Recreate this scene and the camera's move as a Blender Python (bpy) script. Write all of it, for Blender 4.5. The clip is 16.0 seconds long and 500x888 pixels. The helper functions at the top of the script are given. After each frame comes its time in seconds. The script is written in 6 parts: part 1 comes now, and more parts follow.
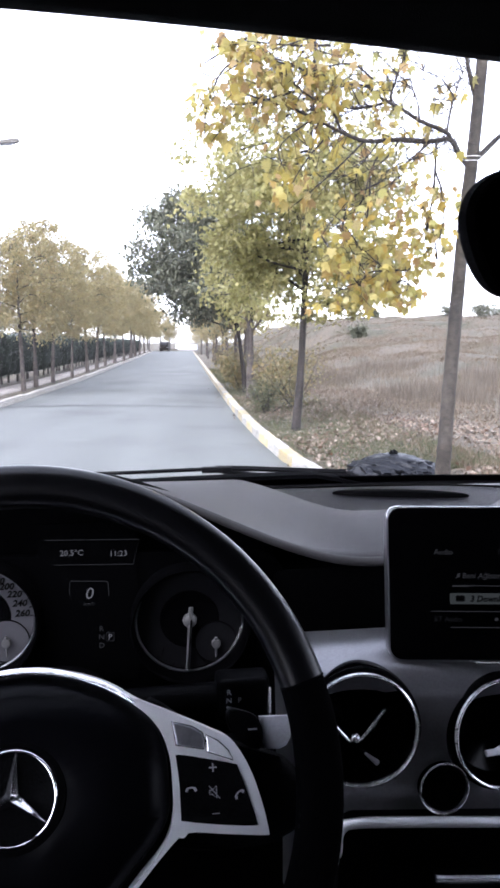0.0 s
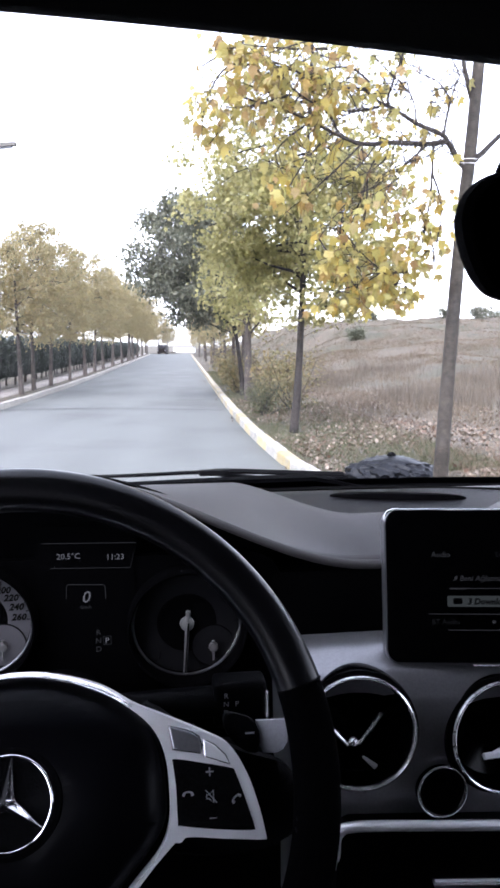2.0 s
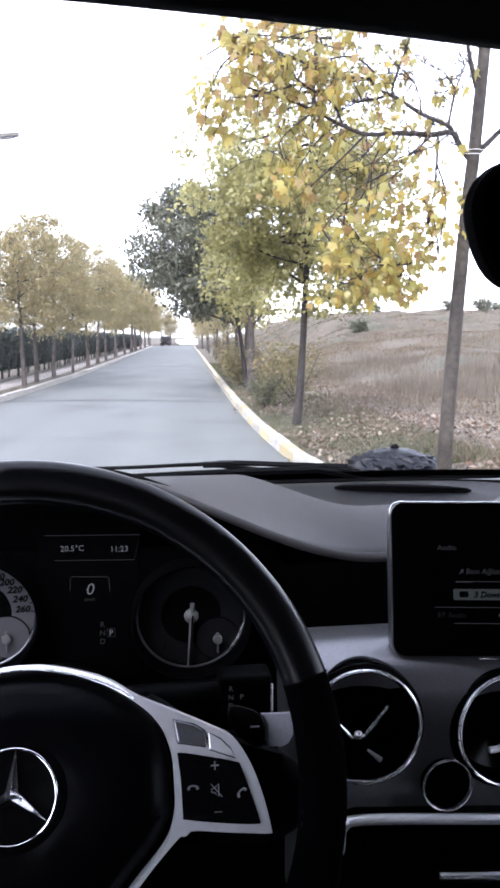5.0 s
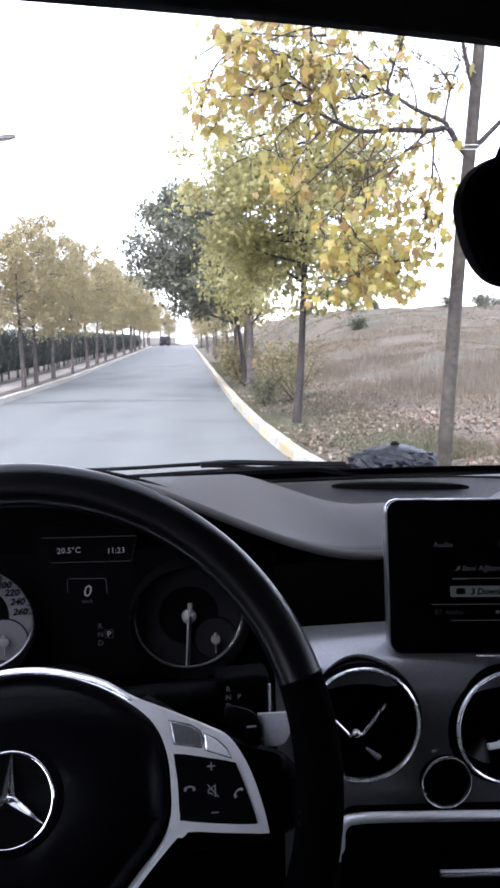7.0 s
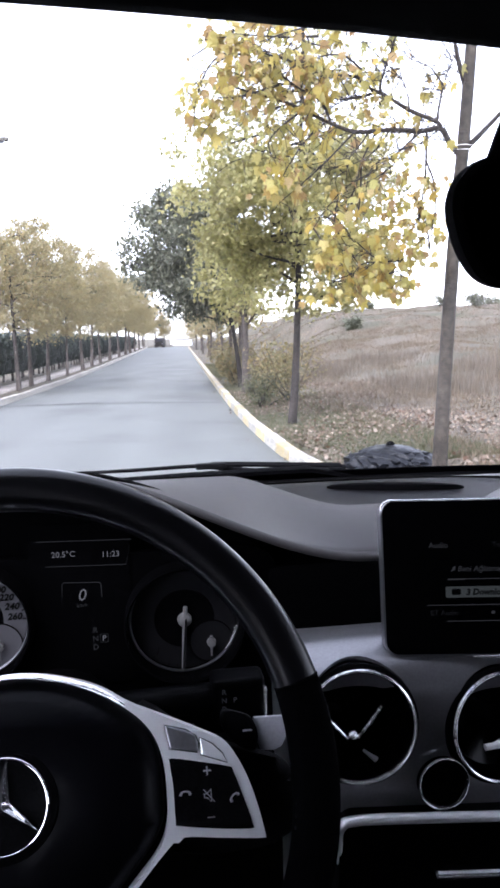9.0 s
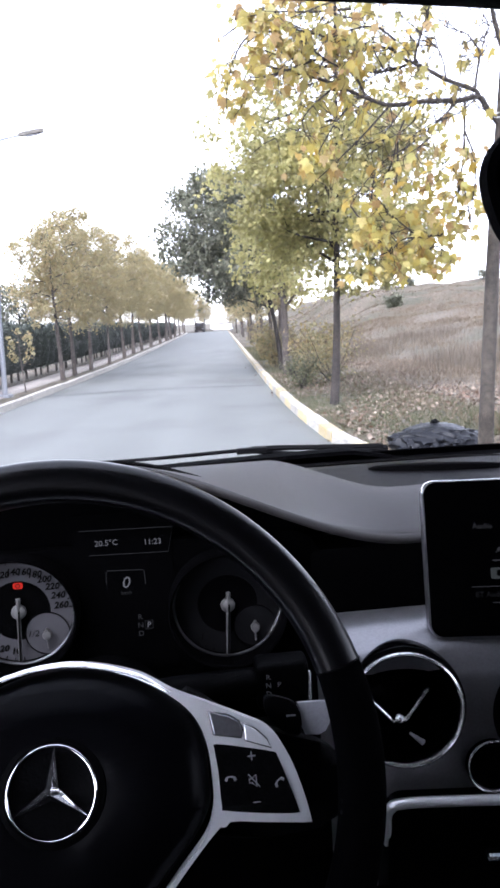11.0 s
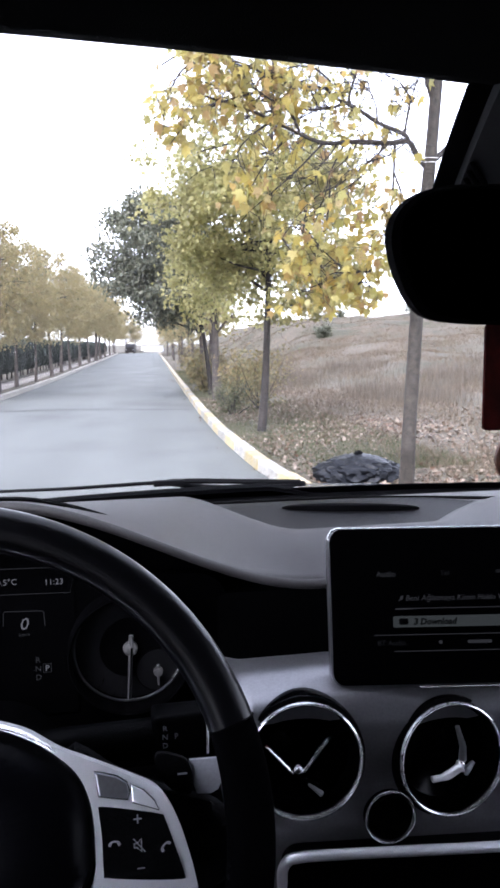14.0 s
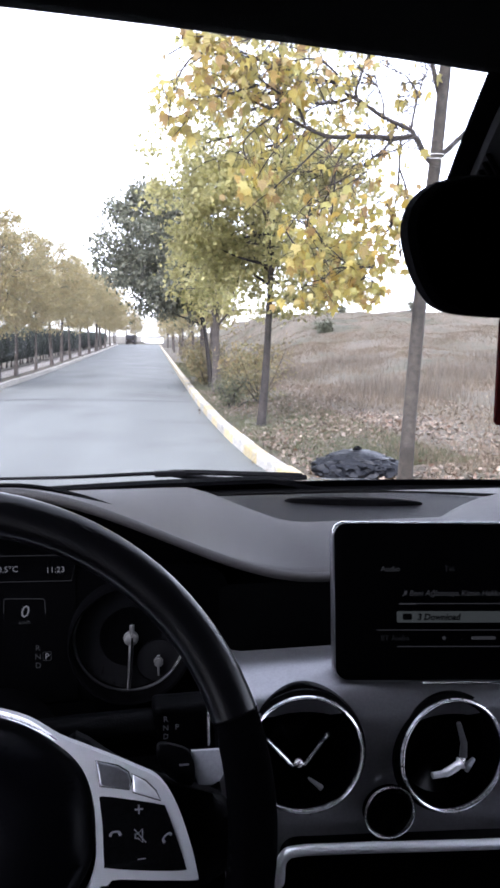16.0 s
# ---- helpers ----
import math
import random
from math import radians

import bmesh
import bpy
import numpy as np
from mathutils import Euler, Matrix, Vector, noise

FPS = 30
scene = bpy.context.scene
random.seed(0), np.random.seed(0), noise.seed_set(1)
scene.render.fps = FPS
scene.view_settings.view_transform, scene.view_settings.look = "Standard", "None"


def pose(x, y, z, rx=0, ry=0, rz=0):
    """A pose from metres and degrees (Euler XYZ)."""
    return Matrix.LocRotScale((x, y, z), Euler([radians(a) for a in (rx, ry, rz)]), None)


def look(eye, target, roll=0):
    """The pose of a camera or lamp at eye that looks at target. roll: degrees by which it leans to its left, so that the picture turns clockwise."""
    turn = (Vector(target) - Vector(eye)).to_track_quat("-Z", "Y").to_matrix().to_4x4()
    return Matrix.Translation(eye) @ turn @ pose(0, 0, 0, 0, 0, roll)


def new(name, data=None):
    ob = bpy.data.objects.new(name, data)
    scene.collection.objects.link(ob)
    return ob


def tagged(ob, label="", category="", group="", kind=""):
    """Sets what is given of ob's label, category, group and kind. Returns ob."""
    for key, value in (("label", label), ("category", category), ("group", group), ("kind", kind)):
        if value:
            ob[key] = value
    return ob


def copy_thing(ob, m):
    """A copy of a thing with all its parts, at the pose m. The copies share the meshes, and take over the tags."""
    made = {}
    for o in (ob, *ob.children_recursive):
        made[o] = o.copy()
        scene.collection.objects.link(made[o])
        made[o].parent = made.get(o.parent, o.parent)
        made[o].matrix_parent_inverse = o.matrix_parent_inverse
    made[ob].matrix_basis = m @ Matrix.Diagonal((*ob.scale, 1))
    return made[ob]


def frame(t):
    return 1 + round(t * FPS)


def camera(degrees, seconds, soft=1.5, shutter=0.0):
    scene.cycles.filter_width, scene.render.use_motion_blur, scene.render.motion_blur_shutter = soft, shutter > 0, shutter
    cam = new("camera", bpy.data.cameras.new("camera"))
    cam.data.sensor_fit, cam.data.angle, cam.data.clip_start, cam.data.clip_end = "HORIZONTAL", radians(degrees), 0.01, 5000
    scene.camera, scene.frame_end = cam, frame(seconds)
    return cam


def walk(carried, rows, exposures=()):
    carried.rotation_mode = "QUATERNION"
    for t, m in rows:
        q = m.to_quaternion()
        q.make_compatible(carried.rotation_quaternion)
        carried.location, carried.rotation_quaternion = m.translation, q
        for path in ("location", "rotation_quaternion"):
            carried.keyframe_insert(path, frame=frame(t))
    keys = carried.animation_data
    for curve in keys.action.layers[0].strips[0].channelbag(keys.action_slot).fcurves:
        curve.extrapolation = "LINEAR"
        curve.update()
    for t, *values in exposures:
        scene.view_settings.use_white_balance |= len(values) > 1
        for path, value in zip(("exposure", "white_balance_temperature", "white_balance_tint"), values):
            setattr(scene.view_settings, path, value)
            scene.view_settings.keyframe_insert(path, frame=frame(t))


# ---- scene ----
cam = camera(36.1, 16.0, 2.9)

PATH = [
    (0, (0.001, 0.005, 1.202), (0.0, 1.987, 0.934), -0.0),
    (0.5, (0.001, 0.006, 1.202), (0.01, 1.989, 0.94), -0.1),
    (1, (0.002, 0.006, 1.202), (0.013, 1.989, 0.941), -0.1),
    (1.5, (0.002, 0.006, 1.202), (0.009, 1.989, 0.942), -0.1),
    (2, (0.002, 0.006, 1.202), (0.006, 1.988, 0.941), -0.1),
    (2.5, (0.002, 0.006, 1.202), (0.005, 1.989, 0.941), -0.1),
    (3, (0.001, 0.007, 1.202), (0.004, 1.989, 0.938), -0.0),
    (3.5, (0.002, 0.007, 1.202), (0.006, 1.989, 0.936), -0.2),
    (4, (0.0, 0.009, 1.201), (-0.003, 1.99, 0.925), 0.0),
    (6.5, (0.002, 0.011, 1.202), (-0.003, 1.991, 0.918), -0.3),
    (7, (0.005, 0.011, 1.202), (0.0, 1.99, 0.917), -0.8),
    (7.5, (0.005, 0.011, 1.203), (0.0, 1.99, 0.916), -0.9),
    (8, (0.006, 0.01, 1.203), (0.006, 1.991, 0.922), -1.0),
    (10.5, (0.007, 0.018, 1.202), (-0.001, 1.994, 0.894), -1.8),
    (11, (0.011, 0.016, 1.204), (-0.097, 1.987, 0.881), -3.4),
    (11.5, (0.014, 0.02, 1.203), (-0.153, 1.986, 0.875), -3.8),
    (12, (0.016, 0.017, 1.202), (-0.154, 1.992, 0.94), -4.1),
    (12.5, (0.012, 0.011, 1.206), (-0.071, 2.008, 1.15), -2.7),
    (13, (0.014, 0.018, 1.211), (-0.022, 2.015, 1.127), -0.7),
    (13.5, (0.03, 0.026, 1.216), (0.056, 2.01, 0.964), -2.3),
    (14, (0.027, 0.026, 1.217), (0.109, 2.007, 0.95), -0.7),
    (14.5, (0.027, 0.03, 1.215), (0.135, 2.009, 0.951), -0.5),
    (15, (0.024, 0.03, 1.215), (0.119, 2.009, 0.941), -0.1),
    (15.5, (0.022, 0.03, 1.214), (0.107, 2.009, 0.935), 0.2),
    (16, (0.021, 0.031, 1.214), (0.107, 2.009, 0.931), 0.5),
]
walk(cam, [(t, look(eye, target, roll)) for t, eye, target, roll in PATH], exposures=[(0.0, 3.12, 5850, 20), (10.5, 3.15, 5850, 20), (11.5, 3.22, 5850, 20), (12.0, 3.1, 5850, 20), (12.5, 2.52, 5850, 20), (13.0, 2.20, 5850, 20), (13.5, 2.92, 5850, 20), (14.0, 3.12, 5850, 20), (14.5, 3.15, 5850, 20), (16.0, 3.15, 5850, 20)])

# ---- world and light: a bright overcast autumn noon ----
world = bpy.data.worlds.new("overcast_sky")
scene.world = world
world.use_nodes = True
wn, wl = world.node_tree.nodes, world.node_tree.links
sky = wn.new("ShaderNodeTexSky")
sky.sky_type = "NISHITA"
sky.sun_disc = False
sky.sun_elevation, sky.sun_rotation = radians(48), radians(200)
sky.air_density, sky.dust_density, sky.ozone_density = 1.0, 1.2, 1.0
pale = wn.new("ShaderNodeHueSaturation")
pale.inputs["Saturation"].default_value = 0.22
wl.new(sky.outputs[0], pale.inputs["Color"])
wl.new(pale.outputs[0], wn["Background"].inputs["Color"])
wn["Background"].inputs["Strength"].default_value = 0.12

sun_data = bpy.data.lights.new("sun", "SUN")
sun_data.energy, sun_data.angle, sun_data.color = 0.5, radians(25), (1.0, 0.97, 0.93)
sun = new("sun", sun_data)
sun.matrix_world = look((0, 0, 30), (8, 22, 0))

# ---- materials ----


def material(name, color, rough=0.5, metal=0.0, grain=0.0, size=200.0, bump=0.0, blotch=0.0, blotch_size=3.0,
             by_object=0.0, coat=0.0, spec=0.5, second=None):
    """A surface with fine grain and large blotches: grain and blotch say how far the colour swings, bump the relief in metres."""
    m = bpy.data.materials.new(name)
    m.use_nodes = True
    n, l = m.node_tree.nodes, m.node_tree.links
    b = n["Principled BSDF"]
    b.inputs["Roughness"].default_value, b.inputs["Metallic"].default_value = rough, metal
    b.inputs["Coat Weight"].default_value, b.inputs["Specular IOR Level"].default_value = coat, spec
    b.inputs["Base Color"].default_value = (*color, 1)
    place = n.new("ShaderNodeTexCoord")
    fine = n.new("ShaderNodeTexNoise")
    fine.inputs["Scale"].default_value, fine.inputs["Detail"].default_value = size, 5
    l.new(place.outputs["Object"], fine.inputs["Vector"])
    if grain or blotch:
        broad = n.new("ShaderNodeTexNoise")
        broad.inputs["Scale"].default_value, broad.inputs["Detail"].default_value = blotch_size, 6
        l.new(place.outputs["Object"], broad.inputs["Vector"])
        mix = n.new("ShaderNodeMix")
        mix.data_type, mix.blend_type = "RGBA", "MIX"
        ramp = n.new("ShaderNodeMapRange")
        ramp.inputs["From Min"].default_value, ramp.inputs["From Max"].default_value = 0.35, 0.65
        l.new(broad.outputs["Fac"], ramp.inputs["Value"])
        l.new(ramp.outputs["Result"], mix.inputs["Factor"])
        other = second or [c * (1 - blotch) for c in color]
        mix.inputs["A"].default_value, mix.inputs["B"].default_value = (*color, 1), (*other, 1)
        value = n.new("ShaderNodeMapRange")
        value.inputs["From Min"].default_value, value.inputs["From Max"].default_value = 0.3, 0.7
        value.inputs["To Min"].default_value, value.inputs["To Max"].default_value = 1 - grain, 1 + grain
        l.new(fine.outputs["Fac"], value.inputs["Value"])
        scale = n.new("ShaderNodeVectorMath")
        scale.operation = "SCALE"
        l.new(mix.outputs["Result"], scale.inputs[0])
        l.new(value.outputs["Result"], scale.inputs["Scale"])
        last = scale.outputs["Vector"]
        if by_object:
            info = n.new("ShaderNodeObjectInfo")
            swing = n.new("ShaderNodeMapRange")
            swing.inputs["To Min"].default_value, swing.inputs["To Max"].default_value = 1 - by_object, 1 + by_object
            l.new(info.outputs["Random"], swing.inputs["Value"])
            again = n.new("ShaderNodeVectorMath")
            again.operation = "SCALE"
            l.new(last, again.inputs[0])
            l.new(swing.outputs["Result"], again.inputs["Scale"])
            last = again.outputs["Vector"]
        l.new(last, b.inputs["Base Color"])
    if bump:
        relief = n.new("ShaderNodeBump")
        relief.inputs["Distance"].default_value, relief.inputs["Strength"].default_value = bump, 1.0
        l.new(fine.outputs["Fac"], relief.inputs["Height"])
        l.new(relief.outputs["Normal"], b.inputs["Normal"])
    return m


def foliage(name, colors, through_light=0.35):
    """Leaves whose colour runs through the given list from one leaf to the next."""
    m = bpy.data.materials.new(name)
    m.use_nodes = True
    n, l = m.node_tree.nodes, m.node_tree.links
    b, out = n["Principled BSDF"], n["Material Output"]
    geo = n.new("ShaderNodeNewGeometry")
    ramp = n.new("ShaderNodeValToRGB")
    e = ramp.color_ramp.elements
    while len(e) < len(colors):
        e.new(0.5)
    for k, c in enumerate(colors):
        e[k].position, e[k].color = k / (len(colors) - 1), (*c, 1)
    l.new(geo.outputs["Random Per Island"], ramp.inputs["Fac"])
    l.new(ramp.outputs["Color"], b.inputs["Base Color"])
    b.inputs["Roughness"].default_value = 0.55
    thin = n.new("ShaderNodeBsdfTranslucent")
    l.new(ramp.outputs["Color"], thin.inputs["Color"])
    mix = n.new("ShaderNodeMixShader")
    mix.inputs[0].default_value = through_light
    l.new(b.outputs[0], mix.inputs[1])
    l.new(thin.outputs[0], mix.inputs[2])
    l.new(mix.outputs[0], out.inputs["Surface"])
    return m


def glow(name, color, strength):
    m = bpy.data.materials.new(name)
    m.use_nodes = True
    b = m.node_tree.nodes["Principled BSDF"]
    b.inputs["Base Color"].default_value, b.inputs["Specular IOR Level"].default_value = (0.002, 0.002, 0.002, 1), 0.03
    b.inputs["Emission Color"].default_value, b.inputs["Emission Strength"].default_value = (*color, 1), strength
    return m


DASH = material("soft_dash_plastic", (0.0180, 0.0170, 0.0178), 0.52, spec=0.32, grain=0.25, size=900, bump=0.0004, blotch=0.15, blotch_size=9)
VALLEY = material("dash_valley_plastic", (0.0026, 0.0026, 0.0034), 0.55, spec=0.07, grain=0.25, size=900, bump=0.0004, blotch=0.2, blotch_size=12)
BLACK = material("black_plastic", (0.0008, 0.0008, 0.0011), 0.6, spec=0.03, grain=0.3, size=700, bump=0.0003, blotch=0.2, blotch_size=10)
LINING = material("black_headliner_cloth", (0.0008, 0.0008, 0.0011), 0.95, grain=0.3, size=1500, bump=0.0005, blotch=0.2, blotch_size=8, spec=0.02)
SCREEN = material("display_glass", (0.0006, 0.0006, 0.0008), 0.3, grain=0.1, size=60, blotch=0.1, spec=0.012)
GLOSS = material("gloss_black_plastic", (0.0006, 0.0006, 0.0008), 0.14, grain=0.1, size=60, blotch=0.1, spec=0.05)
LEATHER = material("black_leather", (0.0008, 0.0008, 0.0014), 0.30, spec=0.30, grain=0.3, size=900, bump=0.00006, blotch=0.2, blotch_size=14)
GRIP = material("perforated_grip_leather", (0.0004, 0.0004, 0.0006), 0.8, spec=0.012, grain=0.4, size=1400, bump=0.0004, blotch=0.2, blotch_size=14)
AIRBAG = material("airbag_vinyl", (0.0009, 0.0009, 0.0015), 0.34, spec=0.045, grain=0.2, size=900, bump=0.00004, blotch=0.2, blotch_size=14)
TRIM = material("satin_grey_trim", (0.20, 0.20, 0.21), 0.28, metal=0.75, grain=0.08, size=500, bump=0.0001, blotch=0.15, blotch_size=12)
SILVER = material("silver_lacquer", (0.86, 0.86, 0.88), 0.36, metal=0.68, grain=0.015, size=900, blotch=0.10, blotch_size=20)
FRAME = material("dull_silver_frame", (0.22, 0.22, 0.23), 0.34, metal=1.0, grain=0.04, size=900, blotch=0.08, blotch_size=20)
CHROME = material("chrome", (0.96, 0.96, 0.97), 0.23, metal=0.8, grain=0.02, size=90, blotch=0.06, blotch_size=12)
CRESCENT = material("vent_sheen_grey", (0.05, 0.05, 0.056), 0.45, spec=0.3, grain=0.1, size=300, blotch=0.2, blotch_size=40)
KEYMARK = material("key_print_grey", (0.14, 0.14, 0.15), 0.6, grain=0.1, size=500, blotch=0.1)
NEEDLE = material("needle_grey", (0.10, 0.10, 0.10), 0.5, grain=0.1, size=500, blotch=0.1)
POLISHED = material("polished_chrome", (0.9, 0.9, 0.92), 0.12, metal=1.0, grain=0.02, size=90, blotch=0.06, blotch_size=12)
# shaded copy of the dial face colour, for the rev dial
GAUGE = material("shaded_copy_gauge_grey", (0.006, 0.006, 0.007), 0.6, spec=0.1, grain=0.1, size=600, blotch=0.12, blotch_size=30)
NUMERAL = material("gauge_numeral_black", (0.0015, 0.0015, 0.0015), 0.6, spec=0.05, grain=0.1, blotch=0.1)
RUBBER = material("wiper_rubber", (0.003, 0.003, 0.0035), 0.7, spec=0.08, grain=0.3, size=300, blotch=0.3, blotch_size=20)
PAINT = material("light_car_paint", (0.55, 0.55, 0.56), 0.25, metal=0.2, grain=0.02, size=900, blotch=0.06, blotch_size=4, coat=1.0)
GREYCAP = material("pale_grey_plastic", (0.22, 0.22, 0.24), 0.45, grain=0.08, size=600, blotch=0.12, blotch_size=40)
PERFORATED = material("perforated_leather", (0.003, 0.003, 0.0035), 0.6, spec=0.1, grain=0.4, size=1500, bump=0.0006, blotch=0.3, blotch_size=60)
RED = material("dark_red_card", (0.040, 0.0025, 0.002), 0.6, spec=0.04, grain=0.3, size=120, blotch=0.7, blotch_size=45)
WOODEN = material("turned_wood", (0.12, 0.05, 0.025), 0.45, grain=0.3, size=200, blotch=0.4, blotch_size=60)
MIRROR = material("dimmed_mirror_glass", (0.06, 0.06, 0.065), 0.03, metal=1.0, grain=0.02, blotch=0.05)
LIT = glow("display_light_grey", (0.8, 0.82, 0.85), 0.017)
DIM = glow("display_dim_grey", (0.8, 0.82, 0.85), 0.0034)
FAINT = glow("display_faint_grey", (0.8, 0.82, 0.85), 0.0010)
LITBAR = glow("display_bar", (0.75, 0.85, 0.8), 0.0048)
# lit copy of the dial face: paler, with a glow standing in for light
DIAL_LIT = glow("lit_copy_dial_face", (0.8, 0.78, 0.85), 0.0022)
DIAL_LIT.node_tree.nodes["Principled BSDF"].inputs["Base Color"].default_value = (0.06, 0.06, 0.066, 1)
WARN = glow("red_warning_lamp", (1.0, 0.05, 0.03), 0.06)

GLASS = bpy.data.materials.new("windscreen_glass")
GLASS.use_nodes = True
gb = GLASS.node_tree.nodes["Principled BSDF"]
gb.inputs["Transmission Weight"].default_value, gb.inputs["Roughness"].default_value = 1.0, 0.0
gb.inputs["IOR"].default_value, gb.inputs["Base Color"].default_value = 1.45, (0.97, 0.985, 0.98, 1)

ASPHALT = material("worn_asphalt", (0.126, 0.132, 0.124), 0.85, grain=0.16, size=45, bump=0.002, blotch=0.22, blotch_size=0.55)
streaks = [q for q in ASPHALT.node_tree.nodes if q.bl_idname == "ShaderNodeTexNoise"][1]
stretch = ASPHALT.node_tree.nodes.new("ShaderNodeMapping")
stretch.inputs["Scale"].default_value = (2.6, 0.45, 1.0)
ASPHALT.node_tree.links.new([q for q in ASPHALT.node_tree.nodes if q.bl_idname == "ShaderNodeTexCoord"][0].outputs["Object"], stretch.inputs["Vector"])
ASPHALT.node_tree.links.new(stretch.outputs["Vector"], streaks.inputs["Vector"])
link = [q for q in ASPHALT.node_tree.links if q.to_socket.name == "Base Color"][0]
stain, depth, wash = ASPHALT.node_tree.nodes.new("ShaderNodeTexNoise"), ASPHALT.node_tree.nodes.new("ShaderNodeMapRange"), ASPHALT.node_tree.nodes.new("ShaderNodeVectorMath")
stain.inputs["Scale"].default_value, stain.inputs["Detail"].default_value = 0.42, 5
depth.inputs["From Min"].default_value, depth.inputs["From Max"].default_value = 0.50, 0.66
depth.inputs["To Min"].default_value, depth.inputs["To Max"].default_value = 1.0, 0.76
wash.operation = "SCALE"
bsdf_colour = link.to_socket
ASPHALT.node_tree.links.new([q for q in ASPHALT.node_tree.nodes if q.bl_idname == "ShaderNodeTexCoord"][0].outputs["Object"], stain.inputs["Vector"])
ASPHALT.node_tree.links.new(stain.outputs["Fac"], depth.inputs["Value"])
ASPHALT.node_tree.links.new(link.from_socket, wash.inputs[0])
ASPHALT.node_tree.links.new(depth.outputs["Result"], wash.inputs["Scale"])
ASPHALT.node_tree.links.new(wash.outputs["Vector"], bsdf_colour)
SEAM = material("dark_tar", (0.03, 0.03, 0.032), 0.7, grain=0.3, size=30, blotch=0.3, blotch_size=2)
EARTH = material("dry_meadow_soil", (0.108, 0.087, 0.063), 0.95, grain=0.6, size=9, bump=0.03, blotch=0.4, blotch_size=0.6, second=(0.062, 0.058, 0.036))
PAVING = material("pale_paving", (0.32, 0.29, 0.26), 0.9, grain=0.2, size=20, bump=0.003, blotch=0.25, blotch_size=0.8)
KERB_YELLOW = material("worn_yellow_kerb_paint", (0.42, 0.32, 0.13), 0.8, grain=0.3, size=40, bump=0.002, blotch=0.35, blotch_size=7, by_object=0.15, second=(0.36, 0.32, 0.24))
KERB_WHITE = material("worn_white_kerb_paint", (0.43, 0.405, 0.355), 0.8, grain=0.3, size=40, bump=0.002, blotch=0.45, blotch_size=6, by_object=0.12)
BARK = material("grey_brown_bark", (0.085, 0.07, 0.06), 0.9, grain=0.4, size=35, bump=0.012, blotch=0.45, blotch_size=5)
TRUNKBARK = material("smooth_plane_bark", (0.022, 0.017, 0.0125), 0.9, grain=0.45, size=26, bump=0.010, blotch=0.5, blotch_size=5, second=(0.048, 0.039, 0.029))
DARKBARK = material("dark_bark", (0.034, 0.027, 0.0225), 0.9, grain=0.4, size=35, bump=0.012, blotch=0.45, blotch_size=5)
DRYGRASS = foliage("dry_grass", [(0.095, 0.068, 0.043), (0.145, 0.108, 0.072), (0.21, 0.165, 0.112), (0.125, 0.095, 0.056), (0.07, 0.048, 0.032)], 0.2)
STALKS = foliage("dry_stalks", [(0.055, 0.044, 0.033), (0.105, 0.083, 0.060), (0.175, 0.138, 0.098), (0.075, 0.063, 0.044)], 0.15)
GREENGRASS = foliage("autumn_grass", [(0.06, 0.068, 0.028), (0.085, 0.088, 0.04), (0.12, 0.108, 0.06)], 0.25)
LITTER = foliage("fallen_leaf", [(0.085, 0.060, 0.040), (0.15, 0.105, 0.07), (0.07, 0.05, 0.034), (0.32, 0.26, 0.20), (0.13, 0.072, 0.045), (0.20, 0.15, 0.11), (0.09, 0.08, 0.05)], 0.1)
YELLOW_LEAF = foliage("yellow_plane_leaf", [(0.41, 0.335, 0.09), (0.46, 0.37, 0.095), (0.34, 0.325, 0.11), (0.46, 0.33, 0.07), (0.31, 0.20, 0.09), (0.43, 0.37, 0.15), (0.36, 0.325, 0.115), (0.45, 0.35, 0.11)], 0.6)
OLIVE_LEAF = foliage("yellow_green_leaf", [(0.30, 0.29, 0.115), (0.365, 0.345, 0.14), (0.42, 0.38, 0.165), (0.21, 0.21, 0.09), (0.46, 0.405, 0.185), (0.325, 0.31, 0.12)], 0.6)
DARK_LEAF = foliage("dark_green_leaf", [(0.08, 0.086, 0.056), (0.12, 0.125, 0.082), (0.165, 0.165, 0.11), (0.06, 0.066, 0.044)], 0.3)
PALE_LEAF = foliage("faded_yellow_leaf", [(0.31, 0.272, 0.14), (0.375, 0.32, 0.165), (0.24, 0.228, 0.135), (0.39, 0.315, 0.145), (0.30, 0.225, 0.125), (0.27, 0.255, 0.135)], 0.6)
SCRUB_LEAF = foliage("scrub_leaf", [(0.17, 0.15, 0.075), (0.23, 0.19, 0.09), (0.13, 0.13, 0.065), (0.28, 0.21, 0.09), (0.16, 0.12, 0.07)], 0.4)
HEDGE_LEAF = foliage("cypress_needles", [(0.022, 0.032, 0.024), (0.035, 0.048, 0.034), (0.05, 0.062, 0.045)], 0.1)
HUSK = material("hedge_core", (0.018, 0.024, 0.018), 0.95, grain=0.4, size=30, bump=0.03, blotch=0.4, blotch_size=3)
BAGFILM = material("black_bin_liner", (0.007, 0.008, 0.011), 0.46, spec=0.28, grain=0.2, size=40, bump=0.004, blotch=0.2, blotch_size=8)
STEEL = material("galvanised_steel", (0.24, 0.25, 0.27), 0.5, metal=0.6, grain=0.1, size=60, blotch=0.2, blotch_size=3)
LAMPHEAD = material("weathered_lamp_shell", (0.11, 0.098, 0.08), 0.55, grain=0.1, size=60, blotch=0.3, blotch_size=9)
TWINE = material("white_twine", (0.75, 0.75, 0.72), 0.8, grain=0.2, size=400, blotch=0.1)
VAN = material("dark_van_paint", (0.022, 0.018, 0.016), 0.6, spec=0.08, grain=0.05, blotch=0.1)
